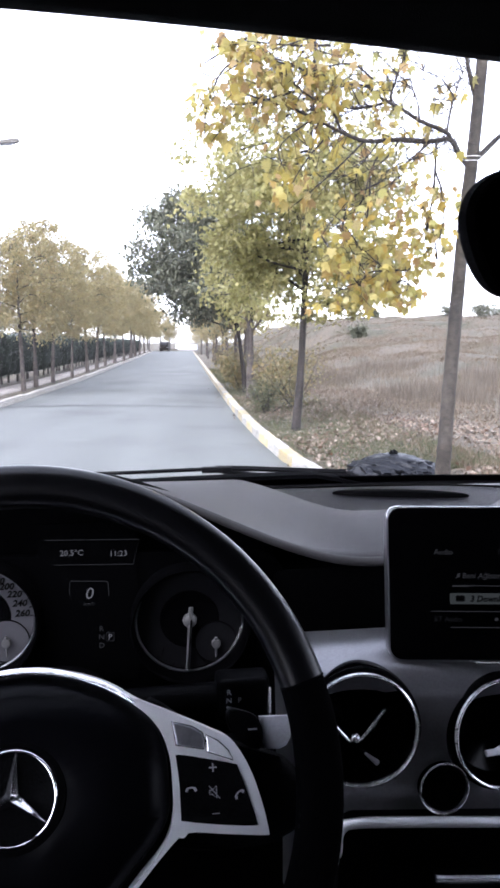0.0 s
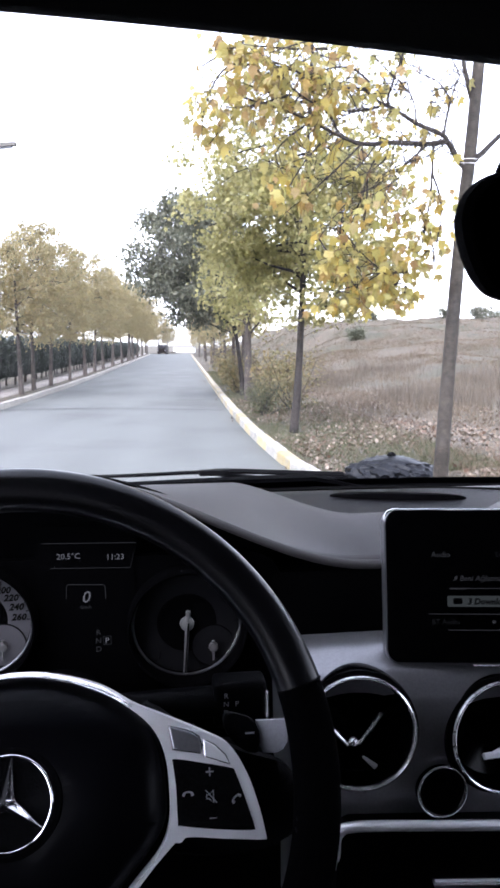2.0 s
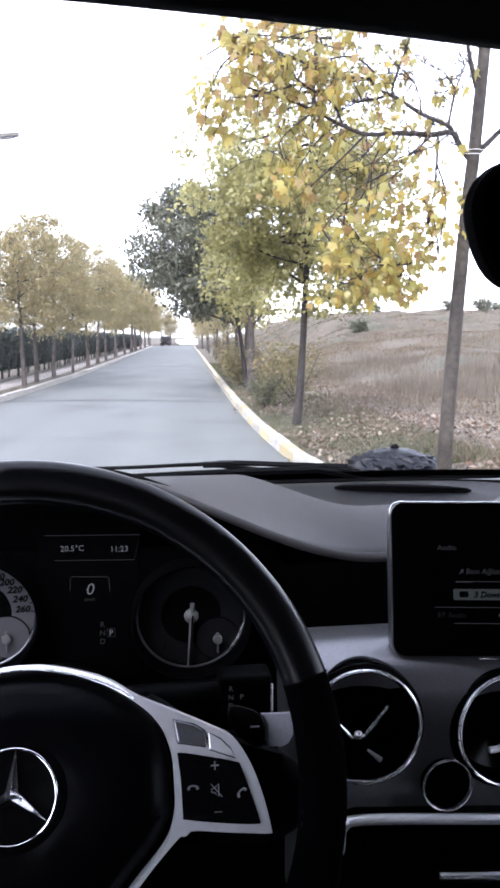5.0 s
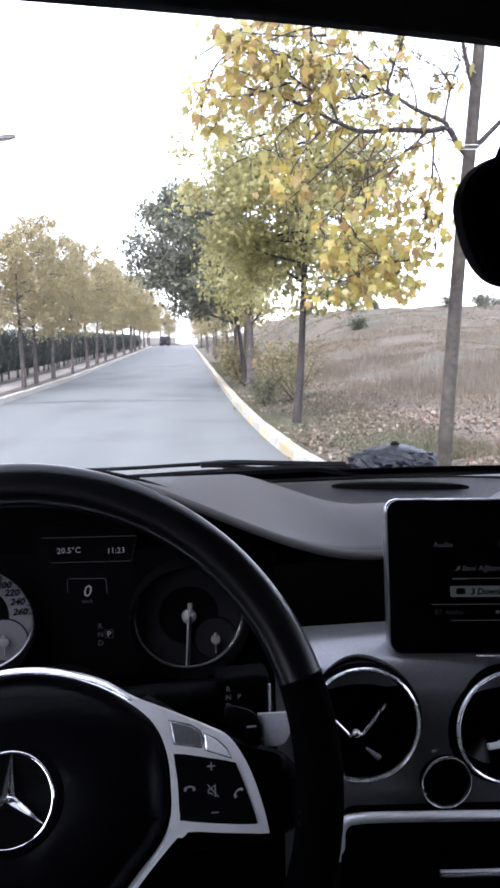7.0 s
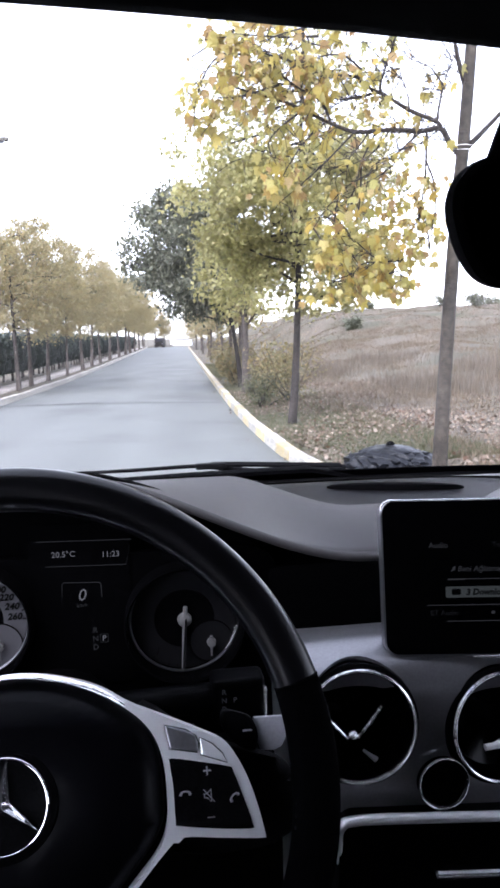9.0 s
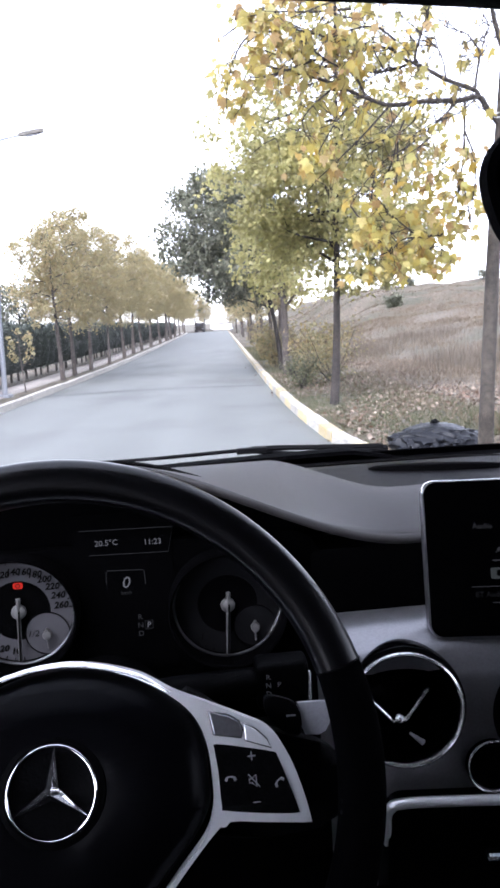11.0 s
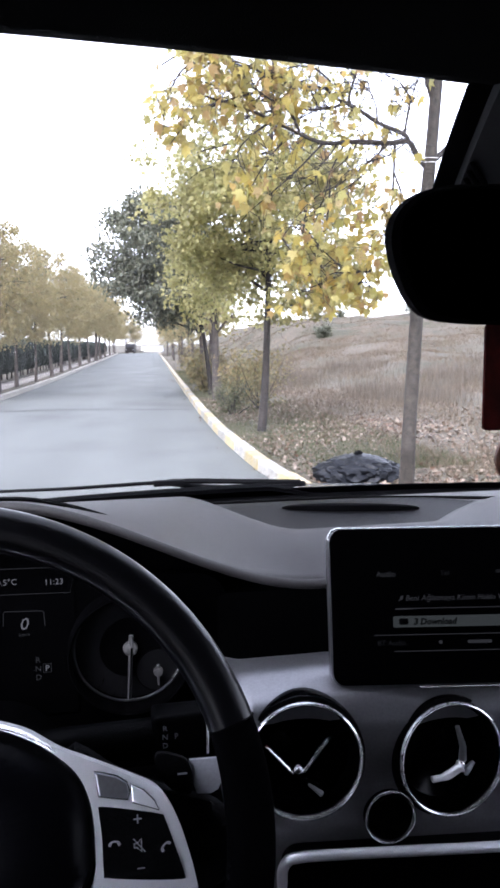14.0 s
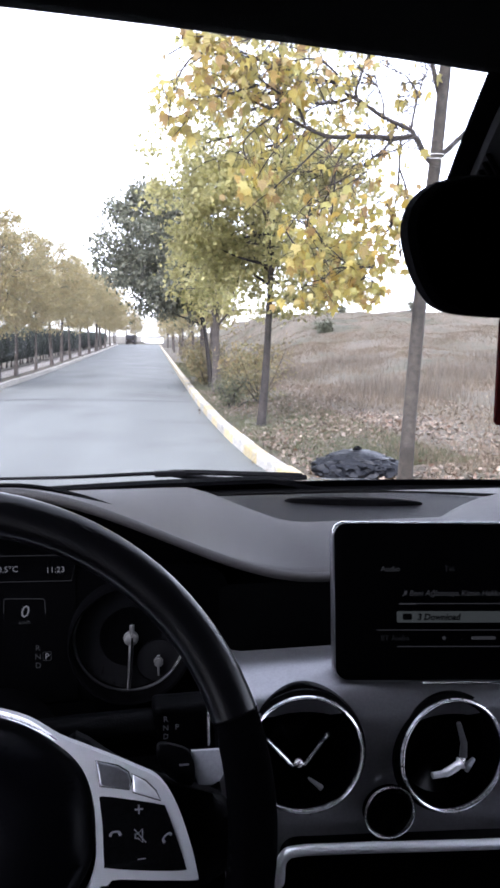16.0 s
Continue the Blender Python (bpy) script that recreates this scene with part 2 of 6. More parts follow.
VANGLASS = material("van_window", (0.02, 0.02, 0.025), 0.35, grain=0.05, blotch=0.05)
WHITEWALL = material("white_render", (0.7, 0.7, 0.68), 0.9, grain=0.08, size=4, blotch=0.1, blotch_size=0.4)

# ---- building helpers ----


def thing(name, base, label, category, turn=None, group="", kind=""):
    """An Empty at the base of a thing that carries its parts; its parts are built in its own axes."""
    ob = new(name)
    ob.matrix_world = Matrix.Translation(base) if turn is None else turn @ Matrix.Translation(base)
    return tagged(ob, label, category, group, kind)


def part(name, bm, mat, parent=None, label="", smooth=True, offset=None):
    """Links a bmesh as one mesh object under a thing or a part."""
    if offset is not None:
        bmesh.ops.translate(bm, verts=bm.verts, vec=-Vector(offset))
    bmesh.ops.recalc_face_normals(bm, faces=bm.faces)
    me = bpy.data.meshes.new(name)
    bm.to_mesh(me)
    bm.free()
    me.materials.append(mat)
    if smooth:
        me.shade_smooth()
        me.set_sharp_from_angle(angle=radians(38))
    ob = new(name, me)
    ob.parent = parent
    return tagged(ob, label)


def mesh_from(name, verts, faces, mat, parent=None, label="", smooth=False):
    """A mesh from numpy arrays: verts (n, 3), faces (m, k)."""
    me = bpy.data.meshes.new(name)
    faces = np.asarray(faces)
    me.vertices.add(len(verts))
    me.vertices.foreach_set("co", np.asarray(verts, np.float32).ravel())
    me.loops.add(faces.size)
    me.loops.foreach_set("vertex_index", faces.astype(np.int32).ravel())
    me.polygons.add(len(faces))
    me.polygons.foreach_set("loop_start", np.arange(0, faces.size, faces.shape[1], dtype=np.int32))
    me.update(calc_edges=True)
    me.materials.append(mat)
    if smooth:
        me.shade_smooth()
    ob = new(name, me)
    ob.parent = parent
    return tagged(ob, label)


def box(bm, x0, x1, y0, y1, z0, z1, bevel=0.0, seg=2):
    ret = bmesh.ops.create_cube(bm, size=1, matrix=Matrix.Translation(((x0 + x1) / 2, (y0 + y1) / 2, (z0 + z1) / 2)) @ Matrix.Diagonal((x1 - x0, y1 - y0, z1 - z0, 1)))
    if bevel:
        edges = {e for v in ret["verts"] for e in v.link_edges}
        bmesh.ops.bevel(bm, geom=list(edges), offset=bevel, segments=seg, affect="EDGES", profile=0.6)
    return bm


def spline(points, steps=6, closed=False):
    """A smooth line through a few points."""
    p = [Vector(q) for q in points]
    k = len(p)
    out = []
    for i in range(k if closed else k - 1):
        a, b = p[i], p[(i + 1) % k]
        before = p[i - 1] if closed or i else a
        after = p[(i + 2) % k] if closed or i + 2 < k else b
        for s in range(steps):
            t = s / steps
            out.append(0.5 * (2 * a + (b - before) * t + (2 * before - 5 * a + 4 * b - after) * t * t + (3 * a - before - 3 * b + after) * t ** 3))
    if not closed:
        out.append(p[-1])
    return out


def tube(bm, points, radii, seg=8, closed=False):
    """A round bar along a line, with a radius for each point."""
    pts = [Vector(p) for p in points]
    k = len(pts)
    if not hasattr(radii, "__len__"):
        radii = [radii] * k
    radii = [float(q) for q in radii]
    rings, side = [], None
    for i, p in enumerate(pts):
        a = pts[i - 1] if i or closed else p
        b = pts[(i + 1) % k] if i + 1 < k or closed else p
        d = (b - a).normalized()
        if side is None:
            side = d.orthogonal().normalized()
        side = (side - d * side.dot(d)).normalized()
        up = d.cross(side)
        rings.append([bm.verts.new(p + radii[i] * (math.cos(q) * side + math.sin(q) * up)) for q in (2 * math.pi * j / seg for j in range(seg))])
    for i in range(k if closed else k - 1):
        a, b = rings[i], rings[(i + 1) % k]
        for j in range(seg):
            bm.faces.new((a[j], a[(j + 1) % seg], b[(j + 1) % seg], b[j]))
    if not closed:
        bm.faces.new(rings[0][::-1])
        bm.faces.new(rings[-1])
    return bm


def lathe(bm, profile, matrix=Matrix(), seg=48, close=True):
    """Turns a profile of (radius, height) about the local z axis."""
    rings = [[bm.verts.new(matrix @ Vector((r * math.cos(a), r * math.sin(a), h))) for a in (2 * math.pi * j / seg for j in range(seg))] for r, h in profile]
    for a, b in zip(rings, rings[1:]):
        for j in range(seg):
            bm.faces.new((a[j], a[(j + 1) % seg], b[(j + 1) % seg], b[j]))
    if close:
        bm.faces.new(rings[0][::-1])
        bm.faces.new(rings[-1])
    return bm


def ring(bm, R, r, matrix=Matrix(), seg=64, sec=10, flat=1.0):
    """A closed round bar: radius R, bar radius r, squashed along its axis by flat."""
    loops = [[bm.verts.new(matrix @ Vector(((R + r * math.cos(b)) * math.cos(a), (R + r * math.cos(b)) * math.sin(a), flat * r * math.sin(b))))
              for b in (2 * math.pi * j / sec for j in range(sec))] for a in (2 * math.pi * i / seg for i in range(seg))]
    for i in range(seg):
        p, q = loops[i], loops[(i + 1) % seg]
        for j in range(sec):
            bm.faces.new((p[j], p[(j + 1) % sec], q[(j + 1) % sec], q[j]))
    return bm


def plate(bm, outline, z0, z1, bevel=0.0, seg=2, matrix=Matrix()):
    """An outline in x and y as a solid from z0 to z1, its upper edge rounded."""
    low = [bm.verts.new((p[0], p[1], z0)) for p in outline]
    high = [bm.verts.new((p[0], p[1], z1)) for p in outline]
    k = len(low)
    bm.faces.new(low[::-1])
    top = bm.faces.new(high)
    made = low + high
    for i in range(k):
        bm.faces.new((low[i], low[(i + 1) % k], high[(i + 1) % k], high[i]))
    if bevel:
        ret = bmesh.ops.bevel(bm, geom=list(top.edges), offset=bevel, segments=seg, affect="EDGES", profile=0.6)
        made = list({*low, *ret["verts"]} | {v for f in ret["faces"] for v in f.verts})
        made = [v for v in made if v.is_valid]
    if matrix != Matrix():
        bmesh.ops.transform(bm, matrix=matrix, verts=[v for v in bm.verts])
    return bm


def rounded(w, h, r, cx=0.0, cy=0.0, seg=6):
    """The outline of a rounded rectangle."""
    out = []
    for k, (sx, sy) in enumerate(((1, 1), (-1, 1), (-1, -1), (1, -1))):
        for s in range(seg + 1):
            a = math.pi / 2 * (k + s / seg)
            out.append((cx + sx * (w / 2 - r) + r * math.cos(a), cy + sy * (h / 2 - r) + r * math.sin(a)))
    return out


def writing(name, text, size, matrix, mat, parent, italic=0.0, align="LEFT", label="", bold=0.0):
    """Raised lettering in the built-in font, on the local xy plane of matrix."""
    c = bpy.data.curves.new("lettering", "FONT")
    c.body, c.size, c.shear, c.align_x, c.extrude = text, size, italic, align, 0.00015
    c.resolution_u, c.offset = 2, bold
    ob = new("lettering", c)
    me = bpy.data.meshes.new_from_object(ob.evaluated_get(bpy.context.evaluated_depsgraph_get()))
    bpy.data.objects.remove(ob)
    bpy.data.curves.remove(c)
    me.materials.clear()
    me.materials.append(mat)
    me.transform(matrix)
    out = new(name, me)
    out.parent = parent
    return tagged(out, label)


def smooth_step(a, b, v):
    v = np.clip((np.asarray(v, float) - a) / (b - a), 0, 1)
    return v * v * (3 - 2 * v)


# The car stands 8 degrees off the walk's first heading; z is up from the road.
CAR = pose(0, 0, 0, 0, 0, 8)
MID = 0.30          # the car's centre line


def facing(x, y, z, tilt=0.0, turn=0.0):
    """Axes of a face that looks back at the driver: x to the right, y up along the face, z out of it. tilt: degrees it looks up."""
    return Matrix.Translation((x, y, z)) @ Matrix.Rotation(radians(turn), 4, "Z") @ Matrix.Rotation(radians(90 - tilt), 4, "X")

# ---- ground, road, kerbs ----


def kerb_right(y):
    """The road's right edge: it swings in near the car and then runs straight on."""
    y = np.asarray(y, float)
    return -0.814 - 0.082 * (y - 19.5) + 0.24 * np.exp(-(np.maximum(y, 3.5) - 7.4) / 3.2)


def kerb_left(y):
    y = np.asarray(y, float)
    return -5.28 - 0.0775 * (y - 22.0) - 0.022 * (np.sqrt((y - 22.0) ** 2 + 36.0) - 6.0)


def hill(x, y):
    """Height of the ground beside the road: a verge, and a rough slope on the right that climbs to a ridge."""
    x, y = np.asarray(x, float), np.asarray(y, float)
    d = x - kerb_right(np.clip(y, -20, 110))
    up = 0.065 + 0.115 * smooth_step(0.3, 2.0, d) + 2.5 * smooth_step(7, 60, y) * smooth_step(1.5, 9.0, d) + 0.03 * np.clip(d - 9, 0, 60) * smooth_step(5, 30, y)
    up = up - 0.02 * np.clip(y - 75, 0, 100)
    e = kerb_left(np.clip(y, -20, 110)) - x
    flat = np.where(e > 0, 0.075, up)
    rough = (0.05 + 0.10 * smooth_step(14, 40, y)) * np.sin(1.3 * x + 0.7 * y) * np.sin(0.9 * y - 0.4 * x) + 0.03 * np.sin(2.9 * x - 1.7 * y)
    rough = rough + 0.16 * smooth_step(16, 40, y) * (np.sin(0.31 * x + 0.83 * y + 1.1 * np.sin(0.45 * x)) + 0.6 * np.sin(0.9 * x + 0.37 * y))
    return flat + rough * smooth_step(1.5, 5, d)


rows = np.concatenate([[-900, -200, -60, -25], np.arange(-12, 30, 1.0), np.arange(30, 80, 0.8), np.arange(80, 112, 3.0), [130, 180, 300, 900, 2500]])
left_off = np.array([1800, 500, 150, 60, 30, 16, 10, 7, 5, 3.5, 2.4, 1.6, 0.9, 0.12])
right_off = np.array([0.12, 0.5, 0.9, 1.4, 2, 2.6, 3.3, 4, 5, 6, 7, 8, 9, 10, 11, 12, 13, 14, 15, 16, 17, 18, 19, 20, 21.5, 23, 25, 28, 31, 34, 38, 42, 60, 120, 400, 1800])
verts = []
for y in rows:
    c = float(np.clip(y, -20, 110))
    xs = np.concatenate([kerb_left(c) - left_off, [kerb_left(c) - 0.12, kerb_right(c) + 0.12], kerb_right(c) + right_off])
    zs = hill(xs, np.full(len(xs), y))
    k = len(left_off)
    zs[k:k + 2] = -0.2
    verts.append(np.stack([xs, np.full(len(xs), y), zs], 1))
grid = np.array(verts)
nr, nc = grid.shape[:2]
idx = np.arange(nr * nc).reshape(nr, nc)
quads = np.stack([idx[:-1, :-1], idx[:-1, 1:], idx[1:, 1:], idx[1:, :-1]], -1).reshape(-1, 4)
ground = mesh_from("ground", grid.reshape(-1, 3), quads, EARTH, smooth=True)
tagged(ground, "dry autumn meadow soil with sparse grass beside the road", "ground", kind="structure")

rows = np.arange(-40, 113, 1.0)
verts = []
for y in rows:
    a, b = kerb_left(y), kerb_right(y)
    s = np.linspace(0, 1, 9)
    verts.append(np.stack([a + (b - a) * s, np.full(9, y), 0.03 * (1 - (2 * s - 1) ** 2) - 0.03], 1))
grid = np.array(verts)
nr, nc = grid.shape[:2]
idx = np.arange(nr * nc).reshape(nr, nc)
quads = np.stack([idx[:-1, :-1], idx[:-1, 1:], idx[1:, 1:], idx[1:, :-1]], -1).reshape(-1, 4)
tagged(mesh_from("road", grid.reshape(-1, 3), quads, ASPHALT, smooth=True), "worn pale grey asphalt road", "road", kind="structure")

bm = bmesh.new()
rng = random.Random(5)
line = []
for k in range(30):
    s = k / 29
    line.append((kerb_left(14.8) + 0.05 + s * (kerb_right(14.8) - kerb_left(14.8) - 0.15), 14.75 + 0.05 * math.sin(5 * s) + rng.uniform(-0.02, 0.02), 0.004 + 0.03 * (1 - (2 * s - 1) ** 2) - 0.03))
for a, b in zip(line, line[1:]):
    w = 0.085 + 0.03 * rng.uniform(-1, 1)
    v = [bm.verts.new((p[0], p[1] + q, p[2])) for p, q in ((a, -w), (b, -w), (b, w), (a, w))]
    bm.faces.new(v)
bmesh.ops.remove_doubles(bm, verts=bm.verts, dist=0.0005)
tagged(part("road_seam", bm, SEAM), "dark tar seam across the road", "road seam", kind="structure")

# paved footpath behind the left verge
rows = np.arange(-10, 112, 2.0)
verts = []
for y in rows:
    a = kerb_left(y)
    verts.append([[a - 1.10, y, 0.06], [a - 1.10, y, 0.10], [a - 0.48, y, 0.10], [a - 0.48, y, 0.06]])
grid = np.array(verts)
nr, nc = grid.shape[:2]
idx = np.arange(nr * nc).reshape(nr, nc)
quads = np.stack([idx[:-1, :-1], idx[:-1, 1:], idx[1:, 1:], idx[1:, :-1]], -1).reshape(-1, 4)
tagged(mesh_from("pavement", grid.reshape(-1, 3), quads, PAVING), "pale paved footpath along the hedge", "pavement", kind="structure")

# ---- trees ----
LOBES = [(150, 0.33), (122, 0.44), (92, 0.33), (62, 0.54), (46, 0.46), (30, 0.36), (12, 0.52), (0, 0.64)]
MAPLE = [(0.0, 0.0)] + [(r * math.sin(radians(a)), 0.36 + r * math.cos(radians(a))) for a, r in LOBES]
MAPLE = np.array(MAPLE + [(-x, y) for x, y in MAPLE[-2:0:-1]])
SPREAD = [(160, 0.20), (138, 0.36), (122, 0.30), (108, 0.44), (98, 0.36), (80, 0.30), (64, 0.42), (54, 0.62), (46, 0.46), (28, 0.34), (16, 0.48), (8, 0.54), (0, 0.70)]
PALMATE = [(0.0, 0.0)] + [(r * math.sin(radians(a)), 0.34 + r * math.cos(radians(a))) for a, r in SPREAD]
PALMATE = np.array(PALMATE + [(-x, y) for x, y in PALMATE[-2:0:-1]])
DIAMOND = np.array([(0, 0), (0.34, 0.45), (0, 1.0), (-0.34, 0.45)])


def leaf_cloud(places, sizes, outline, seed, droop=0.5):
    """Vertices and faces of many leaves, each one outline turned at random and slightly folded."""
    r = np.random.RandomState(seed)
    n, k = len(places), len(outline)
    flat = np.stack([outline[:, 0], outline[:, 1], -0.45 * np.abs(outline[:, 0]) - 0.28 * outline[:, 1] ** 2], 1)
    yaw, pitch, roll = r.uniform(0, 2 * np.pi, n), r.normal(-droop, 0.55, n), r.normal(0, 0.7, n)
    cy, sy, cp, sp, cr, sr = np.cos(yaw), np.sin(yaw), np.cos(pitch), np.sin(pitch), np.cos(roll), np.sin(roll)
    ahead = np.stack([-sy * cp, cy * cp, sp], 1)
    level = np.stack([cy, sy, 0 * sy], 1)
    up = np.cross(level, ahead)
    side = cr[:, None] * level + sr[:, None] * up
    over = np.cross(side, ahead)
    v = flat[None, :, 0:1] * side[:, None] + flat[None, :, 1:2] * ahead[:, None] + flat[None, :, 2:3] * over[:, None]
    v = v * np.asarray(sizes)[:, None, None] + np.asarray(places)[:, None]
    return v.reshape(-1, 3), np.arange(n * k).reshape(n, k)


def tree(name, base, top, crown, spread, leaves, leaf, bark, leaf_mat, seed, label, radius=0.06, lean=(0.0, 0.0), limbs=12,
         twigs=7, clump=0.28, outline=DIAMOND, low=0.35, droop=0.5, group="", thin=99.0, bow=1.2):
    """A tapered trunk with limbs and twigs, and leaves in clumps round the twigs' ends. crown: the centre of the crown above
    the base; spread: its half widths; low: how far up the trunk the limbs begin."""
    r = np.random.RandomState(seed)
    root = thing(name, base, label, "tree", group=group)
    trunk = [Vector((lean[0] * s ** bow + 0.03 * math.sin(3 * s + seed), lean[1] * s ** 1.2 + 0.03 * math.sin(4 * s + 2 * seed), top * s - 0.08 * (s == 0))) for s in np.linspace(0, 1, 12)]
    radii = [radius * (1.25 - 0.25 * min(1, 8 * s)) * (1 - 0.75 * s) for s in np.linspace(0, 1, 12)]
    part("trunk", tube(bmesh.new(), trunk, radii, 10), bark, root)
    wood, ends = bmesh.new(), []
    centre, spread_v = Vector(crown), Vector(spread)
    for i in range(limbs):
        s = low + (0.97 - low) * (i + r.uniform(0, 0.8)) / limbs
        j = min(int(s * 11), 10)
        start = trunk[j].lerp(trunk[j + 1], s * 11 - j)
        a = 2.4 * i + r.uniform(-0.5, 0.5)
        h = (i + 0.5) / limbs * 2 - 1
        out = Vector((math.cos(a), math.sin(a), 0)) * math.sqrt(max(0.05, 1 - 0.8 * h * h))
        end = centre + Vector((out.x * spread_v.x, out.y * spread_v.y, h * spread_v.z)) * r.uniform(0.68, 0.98)
        mid = start.lerp(end, 0.5) + Vector((r.normal(0, 0.06), r.normal(0, 0.06), r.normal(0.03, 0.05))) * spread_v.length
        limb = spline([start, mid, end], 5)
        tube(wood, limb, [radius * 0.42 * (1 - 0.82 * q) * (1.1 - 0.5 * s) for q in np.linspace(0, 1, len(limb))], 6)
        for k in range(twigs):
            q = 0.40 + 0.6 * (k + r.uniform(0, 1)) / twigs
            p = limb[min(int(q * 10), 10)]
            way = Vector(r.normal(0, 1, 3)) * 0.55 + (end - start).normalized() * 0.5
            way = Vector((way.x * spread_v.x, way.y * spread_v.y, way.z * spread_v.z)) * r.uniform(0.25, 0.55)
            tip = p + way
            off = Vector(((tip - centre).x / spread_v.x, (tip - centre).y / spread_v.y, (tip - centre).z / spread_v.z))
            if off.length > 1.08:
                tip = centre + (tip - centre) * (1.08 / off.length)
            bend = p.lerp(tip, 0.5) + Vector(r.normal(0, 0.05, 3)) * spread_v.length
            twig = spline([p, bend, tip], 3)
            tube(wood, twig, [radius * 0.10 * (1 - 0.7 * w) for w in np.linspace(0, 1, len(twig))], 4)
            ends += [tip, tip, bend, twig[4] if len(twig) > 4 else tip]
    part("limbs", wood, bark, root)
    ends = np.array(ends)
    odds = 0.10 + 0.90 / (1 + np.exp((ends[:, 2] - thin) * 7))
    pick = r.choice(len(ends), leaves, p=odds / odds.sum())
    weight = r.uniform(0.4, 1.0, len(ends))[pick]
    places = ends[pick] + r.normal(0, clump, (leaves, 3)) * np.array([1, 1, 0.7]) * weight[:, None]
    places[:, 2] = np.maximum(places[:, 2], 0.3)
    v, f = leaf_cloud(places, leaf * r.uniform(0.55, 1.2, leaves), outline, seed, droop)
    mesh_from("crown", v, f, leaf_mat, root)
    return root


def at_ground(x, y):
    return (x, y, float(hill(x, y)))


# the near plane tree: a bare leaning trunk with a long level bough that carries large yellow leaves
rng = np.random.RandomState(11)
plane = thing("plane_tree", at_ground(1.44, 5.7), "plane tree with large yellow autumn leaves and a leaning bare trunk", "tree")
trunk = spline([(0.0, 0, -0.1), (0.01, 0, 0.4), (0.05, 0, 1.15), (0.11, 0.02, 2.0), (0.15, 0.02, 2.45), (0.19, 0.03, 3.0), (0.24, 0.05, 3.8), (0.28, 0.06, 4.8)], 4)
part("trunk", tube(bmesh.new(), trunk, [0.055 * (1.15 - 0.15 * min(1, 6 * s)) * (1 - 0.36 * s) for s in np.linspace(0, 1, len(trunk))], 12), TRUNKBARK, plane)
